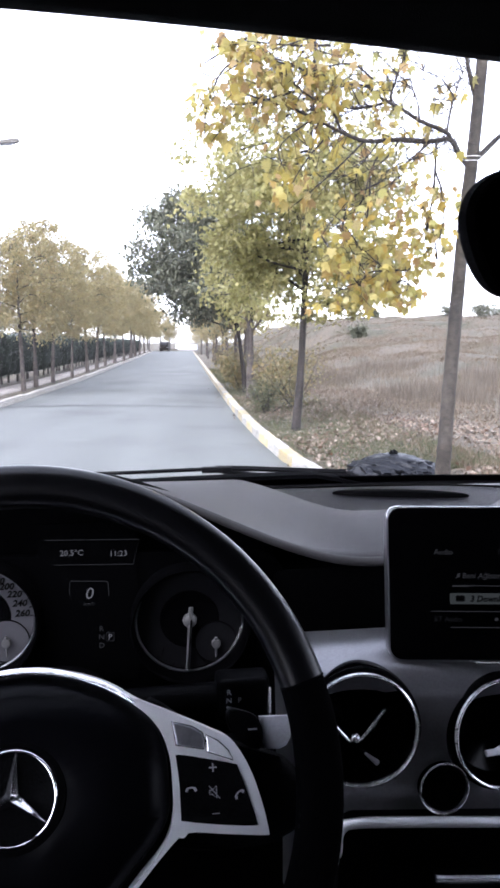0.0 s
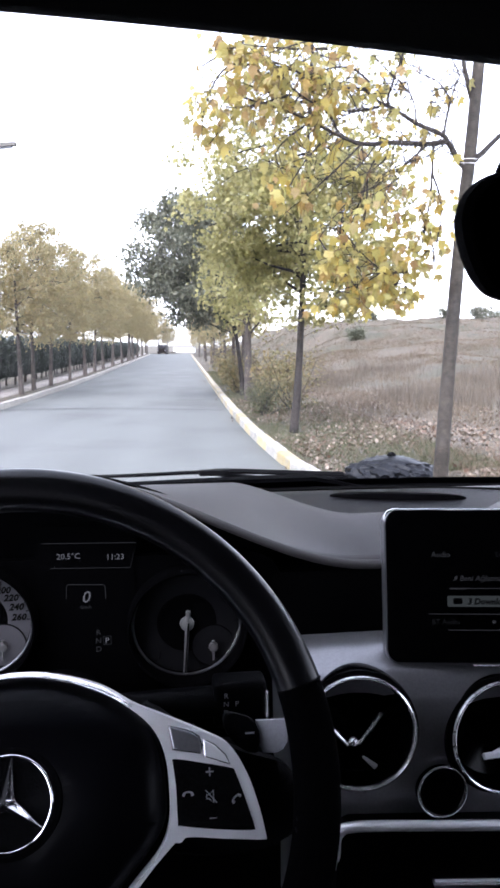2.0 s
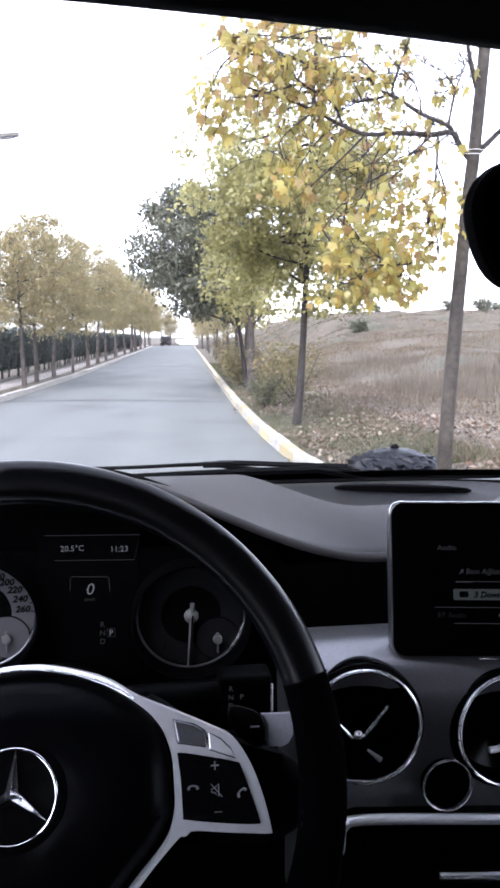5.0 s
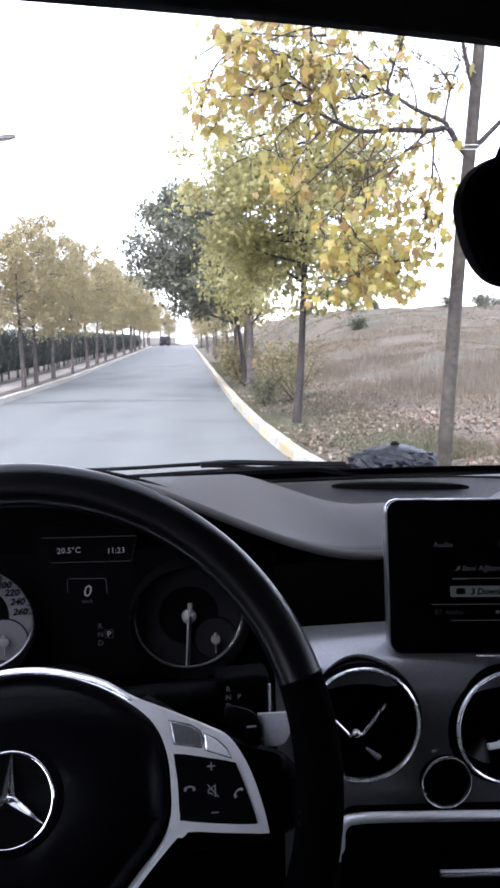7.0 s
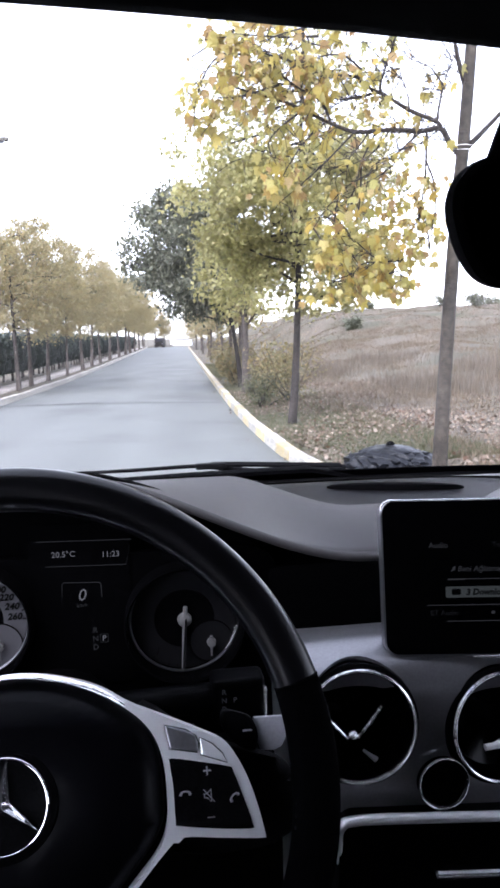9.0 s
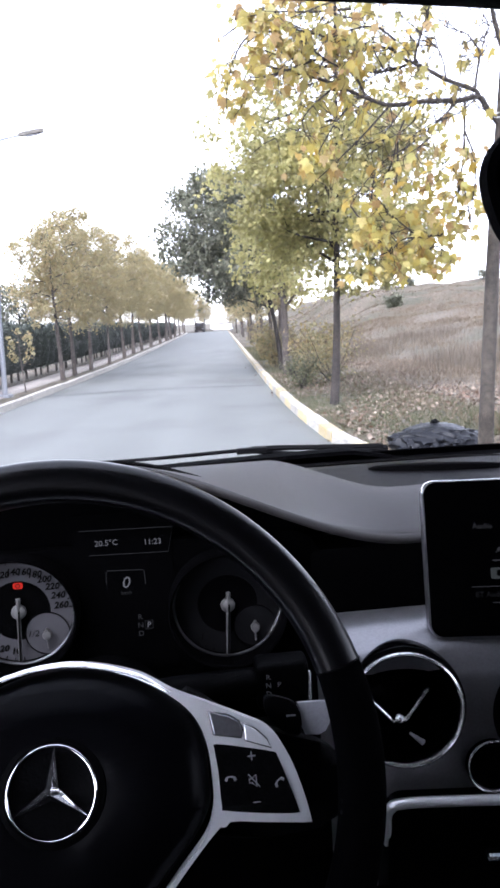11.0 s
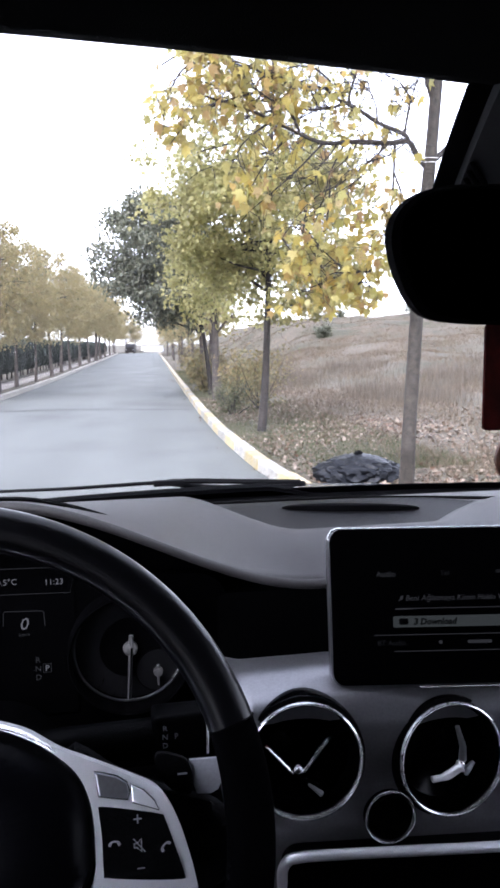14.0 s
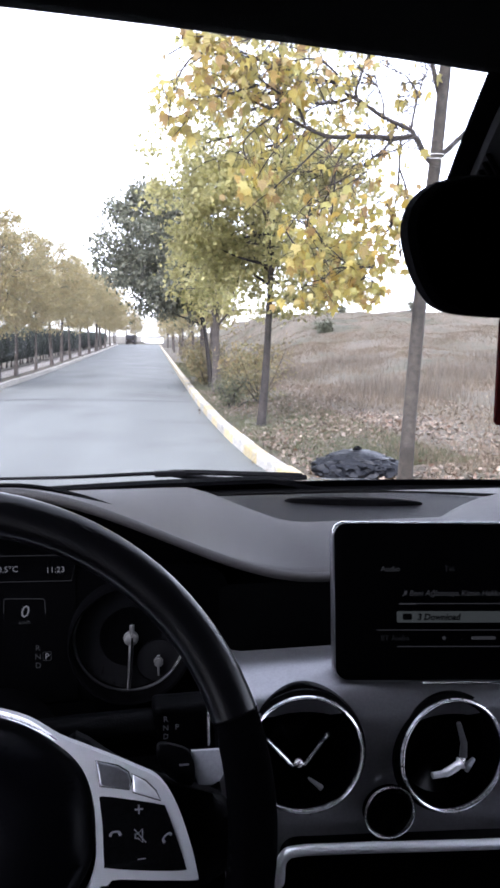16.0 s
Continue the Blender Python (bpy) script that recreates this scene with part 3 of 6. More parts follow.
BOUGHS = [
    (0.024, 6, [(0.13, 0.02, 2.36), (0.04, 0, 2.46), (-0.03, -0.03, 2.54), (-0.17, -0.06, 2.52), (-0.41, -0.1, 2.52), (-0.65, -0.15, 2.50), (-0.85, -0.2, 2.56), (-1.03, -0.22, 2.64), (-1.21, -0.25, 2.70), (-1.55, -0.3, 2.78)]),
    (0.017, 5, [(-0.03, -0.03, 2.54), (-0.06, -0.05, 2.58), (-0.25, -0.05, 2.66), (-0.41, -0.06, 2.75), (-0.57, -0.1, 2.81), (-0.63, -0.1, 2.87), (-0.81, -0.15, 2.87), (-0.97, -0.2, 2.91), (-1.4, -0.25, 3.02)]),
    (0.024, 2, [(0.13, 0.02, 2.38), (0.27, 0, 2.51), (0.45, -0.1, 2.70), (0.7, -0.2, 3.0)]),
    (0.011, 4, [(-0.41, -0.06, 2.75), (-0.46, -0.06, 2.80), (-0.42, -0.08, 2.95), (-0.35, -0.1, 3.17), (-0.33, -0.1, 3.5)]),
    (0.024, 3, [(0.16, 0.03, 2.84), (0.09, 0.0, 3.03), (0.0, -0.05, 3.4)]),
    (0.010, 1, [(-0.06, -0.05, 2.58), (-0.03, -0.05, 2.75), (0.02, -0.04, 2.92), (0.09, 0.0, 3.06)]),
    (0.010, 7, [(-0.45, -0.08, 2.79), (-0.6, -0.1, 2.74), (-0.8, -0.15, 2.72), (-1.09, -0.2, 2.80), (-1.28, -0.25, 2.80), (-1.5, -0.3, 2.86)]),
    (0.010, 7, [(-0.82, -0.2, 2.56), (-0.9, -0.2, 2.70), (-1.1, -0.25, 2.80), (-1.35, -0.3, 3.0), (-1.5, -0.3, 3.15)]),
    (0.009, 4, [(-0.13, -0.06, 2.52), (-0.14, -0.08, 2.30), (-0.16, -0.1, 2.10), (-0.21, -0.12, 1.83), (-0.32, -0.15, 1.63), (-0.45, -0.2, 1.5)]),
    (0.008, 6, [(-0.14, -0.08, 2.32), (-0.07, -0.1, 2.1), (-0.1, -0.12, 1.85), (-0.12, -0.12, 1.7)]),
    (0.008, 6, [(-0.49, -0.1, 2.52), (-0.6, -0.12, 2.3), (-0.66, -0.15, 2.1), (-0.85, -0.2, 1.9)]),
    (0.008, 5, [(-0.65, -0.15, 2.5), (-0.85, -0.2, 2.3), (-1.02, -0.25, 2.15), (-1.2, -0.3, 2.0)]),
    (0.008, 6, [(-0.17, -0.06, 2.52), (-0.3, -0.1, 2.4), (-0.5, -0.15, 2.25), (-0.75, -0.2, 2.1), (-0.95, -0.25, 1.85)]),
    (0.016, 8, [(0.22, 0.05, 3.3), (-0.3, -0.1, 3.35), (-0.9, -0.2, 3.25), (-1.4, -0.25, 3.15), (-1.75, -0.3, 2.95)]),
    (0.016, 9, [(0.24, 0.05, 3.7), (-0.4, 0.1, 3.7), (-1.1, 0, 3.5), (-1.65, -0.1, 3.3)]),
    (0.012, 6, [(0.2, 0.03, 3.1), (-0.2, -0.2, 3.2), (-0.6, -0.3, 3.15), (-1, -0.35, 3.1), (-1.3, -0.4, 3.0)]),
    (0.007, 9, [(-0.6, -0.12, 2.3), (-0.62, -0.15, 2.0), (-0.7, -0.2, 1.75), (-0.6, -0.25, 1.55)]),
    (0.008, 11, [(-1.0, -0.22, 2.63), (-1.15, -0.28, 2.52), (-1.25, -0.3, 2.40), (-1.2, -0.35, 2.25)]),
    (0.008, 9, [(-1.4, -0.25, 3.02), (-1.6, -0.3, 2.93), (-1.72, -0.3, 2.72), (-1.75, -0.3, 2.5)]),
    (0.009, 12, [(-1.1, -0.25, 2.80), (-1.35, -0.3, 2.72), (-1.55, -0.32, 2.62), (-1.7, -0.33, 2.45)]),
    (0.009, 12, [(-1.0, -0.2, 2.9), (-1.25, -0.28, 2.98), (-1.5, -0.3, 2.95), (-1.68, -0.3, 2.85)]),
    (0.009, 12, [(-0.9, -0.2, 3.1), (-1.15, -0.25, 3.08), (-1.4, -0.3, 3.08), (-1.7, -0.3, 3.05)]),
    (0.008, 11, [(-0.85, -0.2, 2.56), (-1.0, -0.25, 2.42), (-1.12, -0.3, 2.25), (-1.2, -0.32, 2.1)]),
    (0.008, 10, [(-0.6, -0.15, 2.9), (-0.75, -0.2, 2.98), (-0.95, -0.22, 2.95), (-1.1, -0.25, 2.88)]),
    (0.007, 11, [(-0.8, -0.2, 1.95), (-0.7, -0.25, 1.8), (-0.58, -0.28, 1.68), (-0.42, -0.3, 1.55)]),
    (0.007, 9, [(-0.95, -0.25, 1.85), (-0.85, -0.28, 1.7), (-0.72, -0.3, 1.55), (-0.66, -0.3, 1.45)]),
    (0.007, 10, [(-0.16, -0.1, 2.10), (-0.2, -0.14, 1.92), (-0.3, -0.18, 1.78), (-0.36, -0.2, 1.62)]),
    (0.006, 10, [(-0.45, -0.2, 1.5), (-0.38, -0.22, 1.55), (-0.31, -0.22, 1.5), (-0.3, -0.22, 1.42)]),
    (0.006, 6, [(-0.12, -0.12, 1.7), (-0.14, -0.14, 1.85), (-0.2, -0.16, 2.0), (-0.3, -0.18, 2.12)]),
    (0.006, 1, [(-0.4, -0.1, 2.52), (-0.5, -0.15, 2.38), (-0.66, -0.2, 2.28), (-0.86, -0.24, 2.24)]),
    (0.006, 1, [(-0.55, -0.12, 2.5), (-0.62, -0.16, 2.4), (-0.7, -0.2, 2.3), (-0.72, -0.22, 2.14)]),
    (0.006, 1, [(-0.03, -0.05, 2.54), (-0.2, -0.12, 2.42), (-0.38, -0.15, 2.36), (-0.6, -0.2, 2.22)]),
    (0.006, 1, [(-0.2, -0.06, 2.52), (-0.36, -0.15, 2.30), (-0.52, -0.2, 2.18), (-0.74, -0.22, 2.08)]),
    (0.006, 1, [(-0.25, -0.05, 2.66), (-0.3, -0.1, 2.82), (-0.45, -0.15, 2.95), (-0.6, -0.2, 3.05)]),
    (0.006, 1, [(0.0, -0.04, 2.8), (-0.12, -0.1, 2.92), (-0.28, -0.12, 2.98), (-0.42, -0.15, 3.1)]),
    (0.007, 10, [(-0.32, -0.15, 1.63), (-0.48, -0.2, 1.62), (-0.62, -0.25, 1.6), (-0.7, -0.3, 1.5)]),
    (0.007, 6, [(-0.75, -0.2, 2.1), (-0.8, -0.22, 1.9), (-0.72, -0.25, 1.72)]),
]
places = []
for k, (thick, leafy, way) in enumerate(BOUGHS):
    line = spline(way, 5)
    bough = part("bough", tube(bmesh.new(), line, [thick * (1 - 0.72 * s) for s in np.linspace(0, 1, len(line))], 7), DARKBARK, plane)
    twigs = bmesh.new()
    for _ in range(12 if leafy > 3 else 16):
        q = rng.uniform(0.22, 1.0)
        p = line[int(q * (len(line) - 1))]
        way2 = Vector((rng.normal(-0.06, 0.14), rng.normal(0, 0.16), rng.normal(-0.07, 0.13)))
        tip = p + way2
        tip.x = max(tip.x, -1.70 + 0.08 * rng.normal())
        twig = spline([p, p.lerp(tip, 0.5) + Vector(rng.normal(0, 0.045, 3)) + Vector((0, 0, 0.03)), tip], 3)
        tube(twigs, twig, [0.0032 * (1 - 0.6 * s) for s in np.linspace(0, 1, len(twig))], 4)
        bare = 0.3 if tip.x > -0.45 and tip.z > 2.3 else 1.0
        for _ in range(rng.poisson(0.74 * leafy * bare * rng.choice([0.05, 0.3, 1.0, 3.0]))):
            places.append(np.array(twig[rng.randint(2, len(twig))]) + rng.normal(0, 0.05, 3) - np.array([0, 0, 0.03]))
    tagged(part("twigs", twigs, DARKBARK, bough), kind="stuff")
sprigs = bmesh.new()
starts = [q for k in (0, 1, 3, 4, 5, 6) for q in spline(BOUGHS[k][2], 5)[3:] if q.x > -1.15]
for _ in range(110):
    p = starts[rng.randint(len(starts))]
    d = Vector((rng.normal(-0.16, 0.15), rng.normal(-0.03, 0.12), rng.normal(0.02, 0.17)))
    line = spline([p, p + d * 0.5 + Vector(rng.normal(0, 0.035, 3)), p + d + Vector((0, 0, rng.normal(0, 0.05)))], 4)
    tube(sprigs, line, [0.0036 * (1 - 0.65 * s) for s in np.linspace(0, 1, len(line))], 4)
    for w in (3, 5, 6):
        tip = line[w] + Vector((rng.normal(-0.04, 0.06), rng.normal(0, 0.06), rng.normal(0, 0.07)))
        tube(sprigs, [line[w], line[w].lerp(tip, 0.5) + Vector(rng.normal(0, 0.012, 3)), tip], [0.0020, 0.0016, 0.0010], 4)
        if rng.uniform() < 0.35:
            places.append(np.array(tip) - np.array([0, 0, 0.02]))
tagged(part("sprigs", sprigs, DARKBARK, plane), kind="stuff")
places = np.array(places)
places = places[(places[:, 2] > 1.36) & ((places[:, 0] < -0.2) | (places[:, 2] > 1.6))]
places = places[rng.uniform(0, 1, len(places)) < np.where((places[:, 0] < -0.72) & (places[:, 2] < 2.5), 0.5, 0.82)]
places = places[rng.permutation(len(places))]
v, f = leaf_cloud(places[260:], 0.080 * rng.uniform(0.5, 1.25, len(places) - 260), PALMATE, 3, 0.9)
tagged(mesh_from("crown", v, f, YELLOW_LEAF, plane), kind="stuff")
shapes = []
for k in range(10):
    v, f = leaf_cloud(np.zeros((1, 3)), [0.050 + 0.0055 * k], PALMATE, 40 + k, 0.9)
    me = bpy.data.meshes.new("leaf")
    me.from_pydata(v.tolist(), [], f.tolist())
    shapes.append(me)
LEAF_ONE = foliage("yellow_plane_leaf_single", [(0.39, 0.33, 0.105), (0.44, 0.37, 0.11), (0.31, 0.19, 0.085), (0.34, 0.315, 0.12), (0.44, 0.34, 0.105)], 0.6)
geo_node = [q for q in LEAF_ONE.node_tree.nodes if q.bl_idname == "ShaderNodeValToRGB"][0]
info = LEAF_ONE.node_tree.nodes.new("ShaderNodeObjectInfo")
LEAF_ONE.node_tree.links.new(info.outputs["Random"], geo_node.inputs["Fac"])
for me in shapes:
    me.materials.append(LEAF_ONE)
for k, p in enumerate(places[:260]):
    ob = new("leaf", shapes[k % 10])
    ob.parent = plane
    ob.matrix_basis = pose(*p, 0, 0, rng.uniform(0, 360))
bm = bmesh.new()
for z in (2.40, 2.43):
    ring(bm, 0.056, 0.0013, Matrix.Translation((0.145, 0.02, z)), 20, 6)
    tube(bm, [(0.03, -0.04, z), (0.25, -0.03, z - 0.004)], 0.0011, 5)
tagged(part("twine_loop", bm, TWINE, plane, "white twine tied round the trunk"))

tree("young_tree", at_ground(0.555, 10.0), 5.5, (0.06, 0.0, 3.16), (1.46, 1.35, 1.62), 31000, 0.054, DARKBARK, OLIVE_LEAF, 21,
     "young plane tree with dense yellow-green leaves beside the kerb", radius=0.052, lean=(0.30, 0.0), limbs=44, twigs=8, clump=0.115,
     outline=MAPLE, low=0.30, thin=3.45, bow=0.7)
tree("dark_tree", at_ground(-0.15, 17.5), 4.2, (-1.16, 0.0, 3.0), (1.28, 1.3, 1.22), 34000, 0.09, DARKBARK, DARK_LEAF, 33,
     "broad dark green tree leaning over the road's edge", radius=0.055, lean=(-0.55, 0.0), limbs=30, twigs=9, clump=0.17, low=0.30)
tree("grey_tree", at_ground(0.02, 15.6), 3.6, (-0.1, 0.0, 2.3), (0.8, 0.8, 0.9), 1800, 0.11, BARK, OLIVE_LEAF, 35,
     "roadside tree with a stout trunk and thinning leaves", radius=0.09, limbs=12, clump=0.16)
RIGHT = [20.5, 24.5, 29.0, 34.0, 40.0, 47.0, 55.0, 65.0, 77.0, 92.0]
first = None
for k, y in enumerate(RIGHT):
    x = float(kerb_right(y)) + 0.75 + 0.1 * math.sin(3 * k)
    if first is None:
        first = tree("verge_tree", at_ground(x, y), 3.9, (-0.1, 0, 2.5), (1.2, 1.2, 1.15), 2600, 0.12, BARK, PALE_LEAF, 50,
                     "thin roadside tree with faded yellow-green leaves", radius=0.07, limbs=14, twigs=6, clump=0.2, group="trees along the verge")
    else:
        copy_thing(first, pose(*at_ground(x, y), 0, 0, 77 * k) @ Matrix.Diagonal((1.0, 1.0, 0.9 + 0.05 * (k % 4), 1)))

LEFT = [18.0, 19.7, 22.0, 25.0, 29.0, 33.6, 38.0, 43.5, 50.0, 57.5, 66.0, 76.0, 88.0, 102.0]
kinds = []
for k, y in enumerate(LEFT):
    x = float(kerb_left(y)) - 0.31 + 0.05 * math.sin(5 * k)
    if k < 3:
        kinds.append(tree("street_tree", at_ground(x, y), (3.4, 3.95, 3.8)[k], (0.0, 0, (2.42, 2.72, 2.65)[k]), (0.98, 0.98, (1.15, 1.42, 1.30)[k]), 10500, 0.072, BARK, PALE_LEAF, 60 + k,
                          "slender street tree with faded yellow autumn leaves", radius=0.056, limbs=17, twigs=8, clump=0.135, low=0.42,
                          group="street trees along the hedge", lean=(0.06 * (k - 1), 0.0)))
    else:
        s = (1.08, 0.9, 1.0, 0.84, 1.12)[k % 5] * (1 + 0.95 * float(smooth_step(22, 62, y)))
        copy_thing(kinds[k % 3], pose(*at_ground(x, y), 0, 0, 67 * k) @ Matrix.Diagonal((s, s, 0.55 + 0.45 * s, 1)))
for k, (x, y, s) in enumerate(((-15.6, 118.0, 2.3), (-14.9, 128.0, 2.2), (-14.6, 140.0, 1.9))):
    copy_thing(kinds[k], pose(x, y, -0.6, 0, 0, 50 * k) @ Matrix.Diagonal((s, s, 0.8 * s, 1)))
sap_y = 14.9
tree("sapling", at_ground(float(kerb_left(sap_y)) - 0.38, sap_y), 1.15, (0, 0, 0.95), (0.28, 0.28, 0.3), 160, 0.09, BARK, PALE_LEAF, 71,
     "spindly sapling with few pale leaves near the lamp post", radius=0.014, limbs=7, twigs=3, clump=0.05, low=0.4)
for k, (x, y, s) in enumerate(((-11.9, 30, 0.62), (-10.9, 31.5, 0.7), (-12.9, 33, 0.66), (-14.2, 31, 0.6))):
    if k == 0:
        back = tree("back_tree", (x, y, 0.1), 3.3, (0, 0, 2.3), (1.1, 1.1, 1.0), 2200, 0.13, DARKBARK, DARK_LEAF, 81,
                    "dull green tree behind the clipped hedge", radius=0.06, limbs=12, clump=0.2, group="trees behind the hedge")
    else:
        copy_thing(back, pose(x, y, 0.1, 0, 0, 50 * k))

# the clipped hedge: one cypress after another
rng = np.random.RandomState(8)


def cypress(x, y, seed, w, h):
    root = thing("hedge_cypress", (x, y, 0.1), "dark clipped cypress of the hedge behind the footpath", "hedge plant", group="hedge plants")
    part("stem", tube(bmesh.new(), [(0, 0, -0.05), (0.01, 0, 0.2), (0, 0.01, 0.5)], [0.035, 0.03, 0.025], 6), DARKBARK, root)
    bm = bmesh.new()
    bmesh.ops.create_icosphere(bm, subdivisions=3, radius=1)
    r = np.random.RandomState(seed)
    for v in bm.verts:
        n = noise.noise(v.co * 2.2 + Vector((seed, 0, 0)))
        p = v.co * (1 + 0.16 * n)
        flat = 1.0 if p.z < 0 else 0.86
        v.co = Vector((p.x * w * (1 - 0.12 * p.z), p.y * w * (1 - 0.12 * p.z), 0.22 + (h - 0.22) * (0.5 + 0.5 * np.clip(p.z * 1.15, -1, 1) * flat)))
    core = part("core", bm, HUSK, root)
    n = 900
    d = r.normal(0, 1, (n, 3))
    d /= np.linalg.norm(d, axis=1)[:, None]
    places = np.stack([d[:, 0] * w * 0.98, d[:, 1] * w * 0.98, 0.22 + (h - 0.22) * (0.5 + 0.5 * np.clip(d[:, 2] * 1.15, -1, 0.95))], 1)
    v, f = leaf_cloud(places, r.uniform(0.06, 0.13, n), DIAMOND * np.array([0.5, 1]), seed, -0.6)
    mesh_from("needles", v, f, HEDGE_LEAF, root)
    return root


hedge = [cypress(float(kerb_left(15.0)) - 1.62, 15.0, 91, 0.43, 1.32), cypress(float(kerb_left(15.8)) - 1.65, 15.8, 92, 0.41, 1.38),
         cypress(float(kerb_left(16.6)) - 1.6, 16.6, 93, 0.44, 1.28)]
y, k = 17.35, 0
while y < 100:
    x = float(kerb_left(y)) - 1.62 + rng.uniform(-0.08, 0.08)
    copy_thing(hedge[k % 3], pose(x, y, 0.1, 0, 0, rng.uniform(0, 360)))
    y += rng.uniform(0.66, 0.86)
    k += 1
y = 14.3
while y > 8:
    x = float(kerb_left(y)) - 1.62 + rng.uniform(-0.08, 0.08)
    copy_thing(hedge[k % 3], pose(x, y, 0.1, 0, 0, rng.uniform(0, 360)))
    y -= rng.uniform(0.66, 0.86)
    k += 1

# ---- shrubs, grass, fallen leaves ----


def shrub(name, base, size, leaves, leaf, mat, seed, label):
    r = np.random.RandomState(seed)
    root = thing(name, base, label, "shrub")
    wood, ends = bmesh.new(), []
    for k in range(12):
        tip = Vector((r.normal(0, 0.5) * size[0], r.normal(0, 0.5) * size[1], r.uniform(0.5, 1.0) * size[2]))
        stem = spline([(0.03 * r.normal(), 0.03 * r.normal(), -0.03), tip * 0.5 + Vector(r.normal(0, 0.06, 3)) * size[0], tip], 3)
        tube(wood, stem, [0.009 * (1 - 0.6 * s) for s in np.linspace(0, 1, len(stem))], 4)
        ends += stem[2:]
    part("stems", wood, DARKBARK, root)
    ends = np.array(ends)
    places = ends[r.randint(0, len(ends), leaves)] + r.normal(0, 0.16, (leaves, 3)) * np.array(size)
    places[:, 2] = np.abs(places[:, 2]) + 0.01
    v, f = leaf_cloud(places, leaf * r.uniform(0.6, 1.3, leaves), DIAMOND, seed, 0.2)
    mesh_from("leaves", v, f, mat, root)
    return root


shrub("roadside_shrub", at_ground(0.25, 12.4), (0.46, 0.4, 0.5), 1200, 0.045, GREENGRASS, 101, "low olive-green shrub by the kerb")
shrub("roadside_shrub", at_ground(0.75, 13.2), (0.6, 0.5, 0.95), 1500, 0.05, SCRUB_LEAF, 102, "yellowing shrub behind the young tree")
shrub("roadside_shrub", at_ground(-0.25, 18.5), (0.5, 0.6, 0.9), 900, 0.08, SCRUB_LEAF, 103, "scrubby pale shrub on the verge")
shrub("roadside_shrub", at_ground(-0.6, 23.0), (0.6, 0.8, 0.9), 900, 0.09, SCRUB_LEAF, 104, "scrubby pale shrub on the verge")
for k, (d, y, w, h) in enumerate(((0.9, 15.0, 0.5, 0.7), (1.5, 17.2, 0.6, 0.9), (0.7, 20.0, 0.5, 0.8), (1.1, 25.5, 0.7, 1.1), (0.8, 29.5, 0.8, 1.1), (1.2, 35.0, 0.9, 1.3), (1.0, 41.0, 1.0, 1.4))):
    shrub("verge_shrub", at_ground(float(kerb_right(y)) + d, y), (w, w, h), 700, 0.085, (SCRUB_LEAF, SCRUB_LEAF, DRYGRASS)[k % 3], 120 + k, "tangled autumn undergrowth on the verge")
shrub("hill_bush", at_ground(5.05, 36.31), (0.51, 0.5, 0.62), 900, 0.12, DARK_LEAF, 105, "round dull green bush on the dry slope")
shrub("hill_bush", at_ground(16.2, 55.0), (0.9, 0.8, 0.9), 900, 0.16, DARK_LEAF, 106, "grey-green bush on the ridge")
shrub("hill_bush", at_ground(14.3, 56.0), (0.7, 0.6, 0.7), 700, 0.16, DARK_LEAF, 107, "grey-green bush on the ridge")
shrub("hill_bush", at_ground(18.3, 57.0), (1.4, 0.9, 0.8), 900, 0.16, DARK_LEAF, 108, "grey-green bush on the ridge")
shrub("hill_bush", at_ground(9.6, 60.0), (0.6, 0.6, 0.7), 500, 0.16, DARK_LEAF, 109, "small bush on the ridge")


def blades(name, n, area, height, width, mat, seed, label, category, lean=1.1, dense=None):
    """Grass as single blades over a stretch of ground."""
    r = np.random.RandomState(seed)
    x0, x1, y0, y1 = area
    d, y = r.uniform(x0, x1, n), y0 + (y1 - y0) * r.uniform(0, 1, n) ** 1.5
    x = kerb_right(y) + d
    if dense is not None:
        patch = np.sin(1.9 * x + 0.6 * y + seed) + np.sin(0.8 * y - 1.1 * x) + r.normal(0, 0.6, n)
        x, y, d = x[patch > dense], y[patch > dense], d[patch > dense]
    n = len(x)
    z = hill(x, y)
    h, w = height * r.uniform(0.4, 1.3, n), width * r.uniform(0.6, 1.4, n) * (1 + y / 18)
    a, b = r.uniform(0, np.pi, n), r.uniform(0, 2 * np.pi, n)
    lean = lean * r.uniform(0, 1, n) * h
    foot = np.stack([x, y, z - 0.02], 1)
    side = np.stack([np.cos(a) * w, np.sin(a) * w, 0 * w], 1)
    tip = foot + np.stack([np.cos(b) * lean, np.sin(b) * lean, h], 1)
    v = np.stack([foot - side, foot + side, tip], 1).reshape(-1, 3)
    ob = mesh_from(name, v, np.arange(3 * n).reshape(n, 3), mat)
    return tagged(ob, label, category, kind="stuff")


blades("verge_grass", 70000, (0.14, 1.7, 6.5, 34), 0.055, 0.0045, GREENGRASS, 201, "short olive grass on the verge", "grass", dense=-1.2)
blades("tall_dry_grass", 52000, (2.6, 13, 11.0, 24), 0.32, 0.0030, STALKS, 206, "stand of tall dry stalks on the slope", "grass", lean=0.35, dense=0.7)
blades("dry_grass", 150000, (1.2, 17, 6.0, 36), 0.11, 0.0034, DRYGRASS, 202, "dry brown grass on the slope", "grass", dense=-0.7)
blades("straw_tufts", 40000, (0.6, 10, 3.5, 18), 0.07, 0.0035, DRYGRASS, 203, "short straw-coloured grass under the trees", "grass", dense=-0.5)
blades("dark_brush", 60000, (1.6, 30, 14, 56), 0.13, 0.0042, STALKS, 208, "dark dry brush in patches on the slope", "grass", dense=0.5)
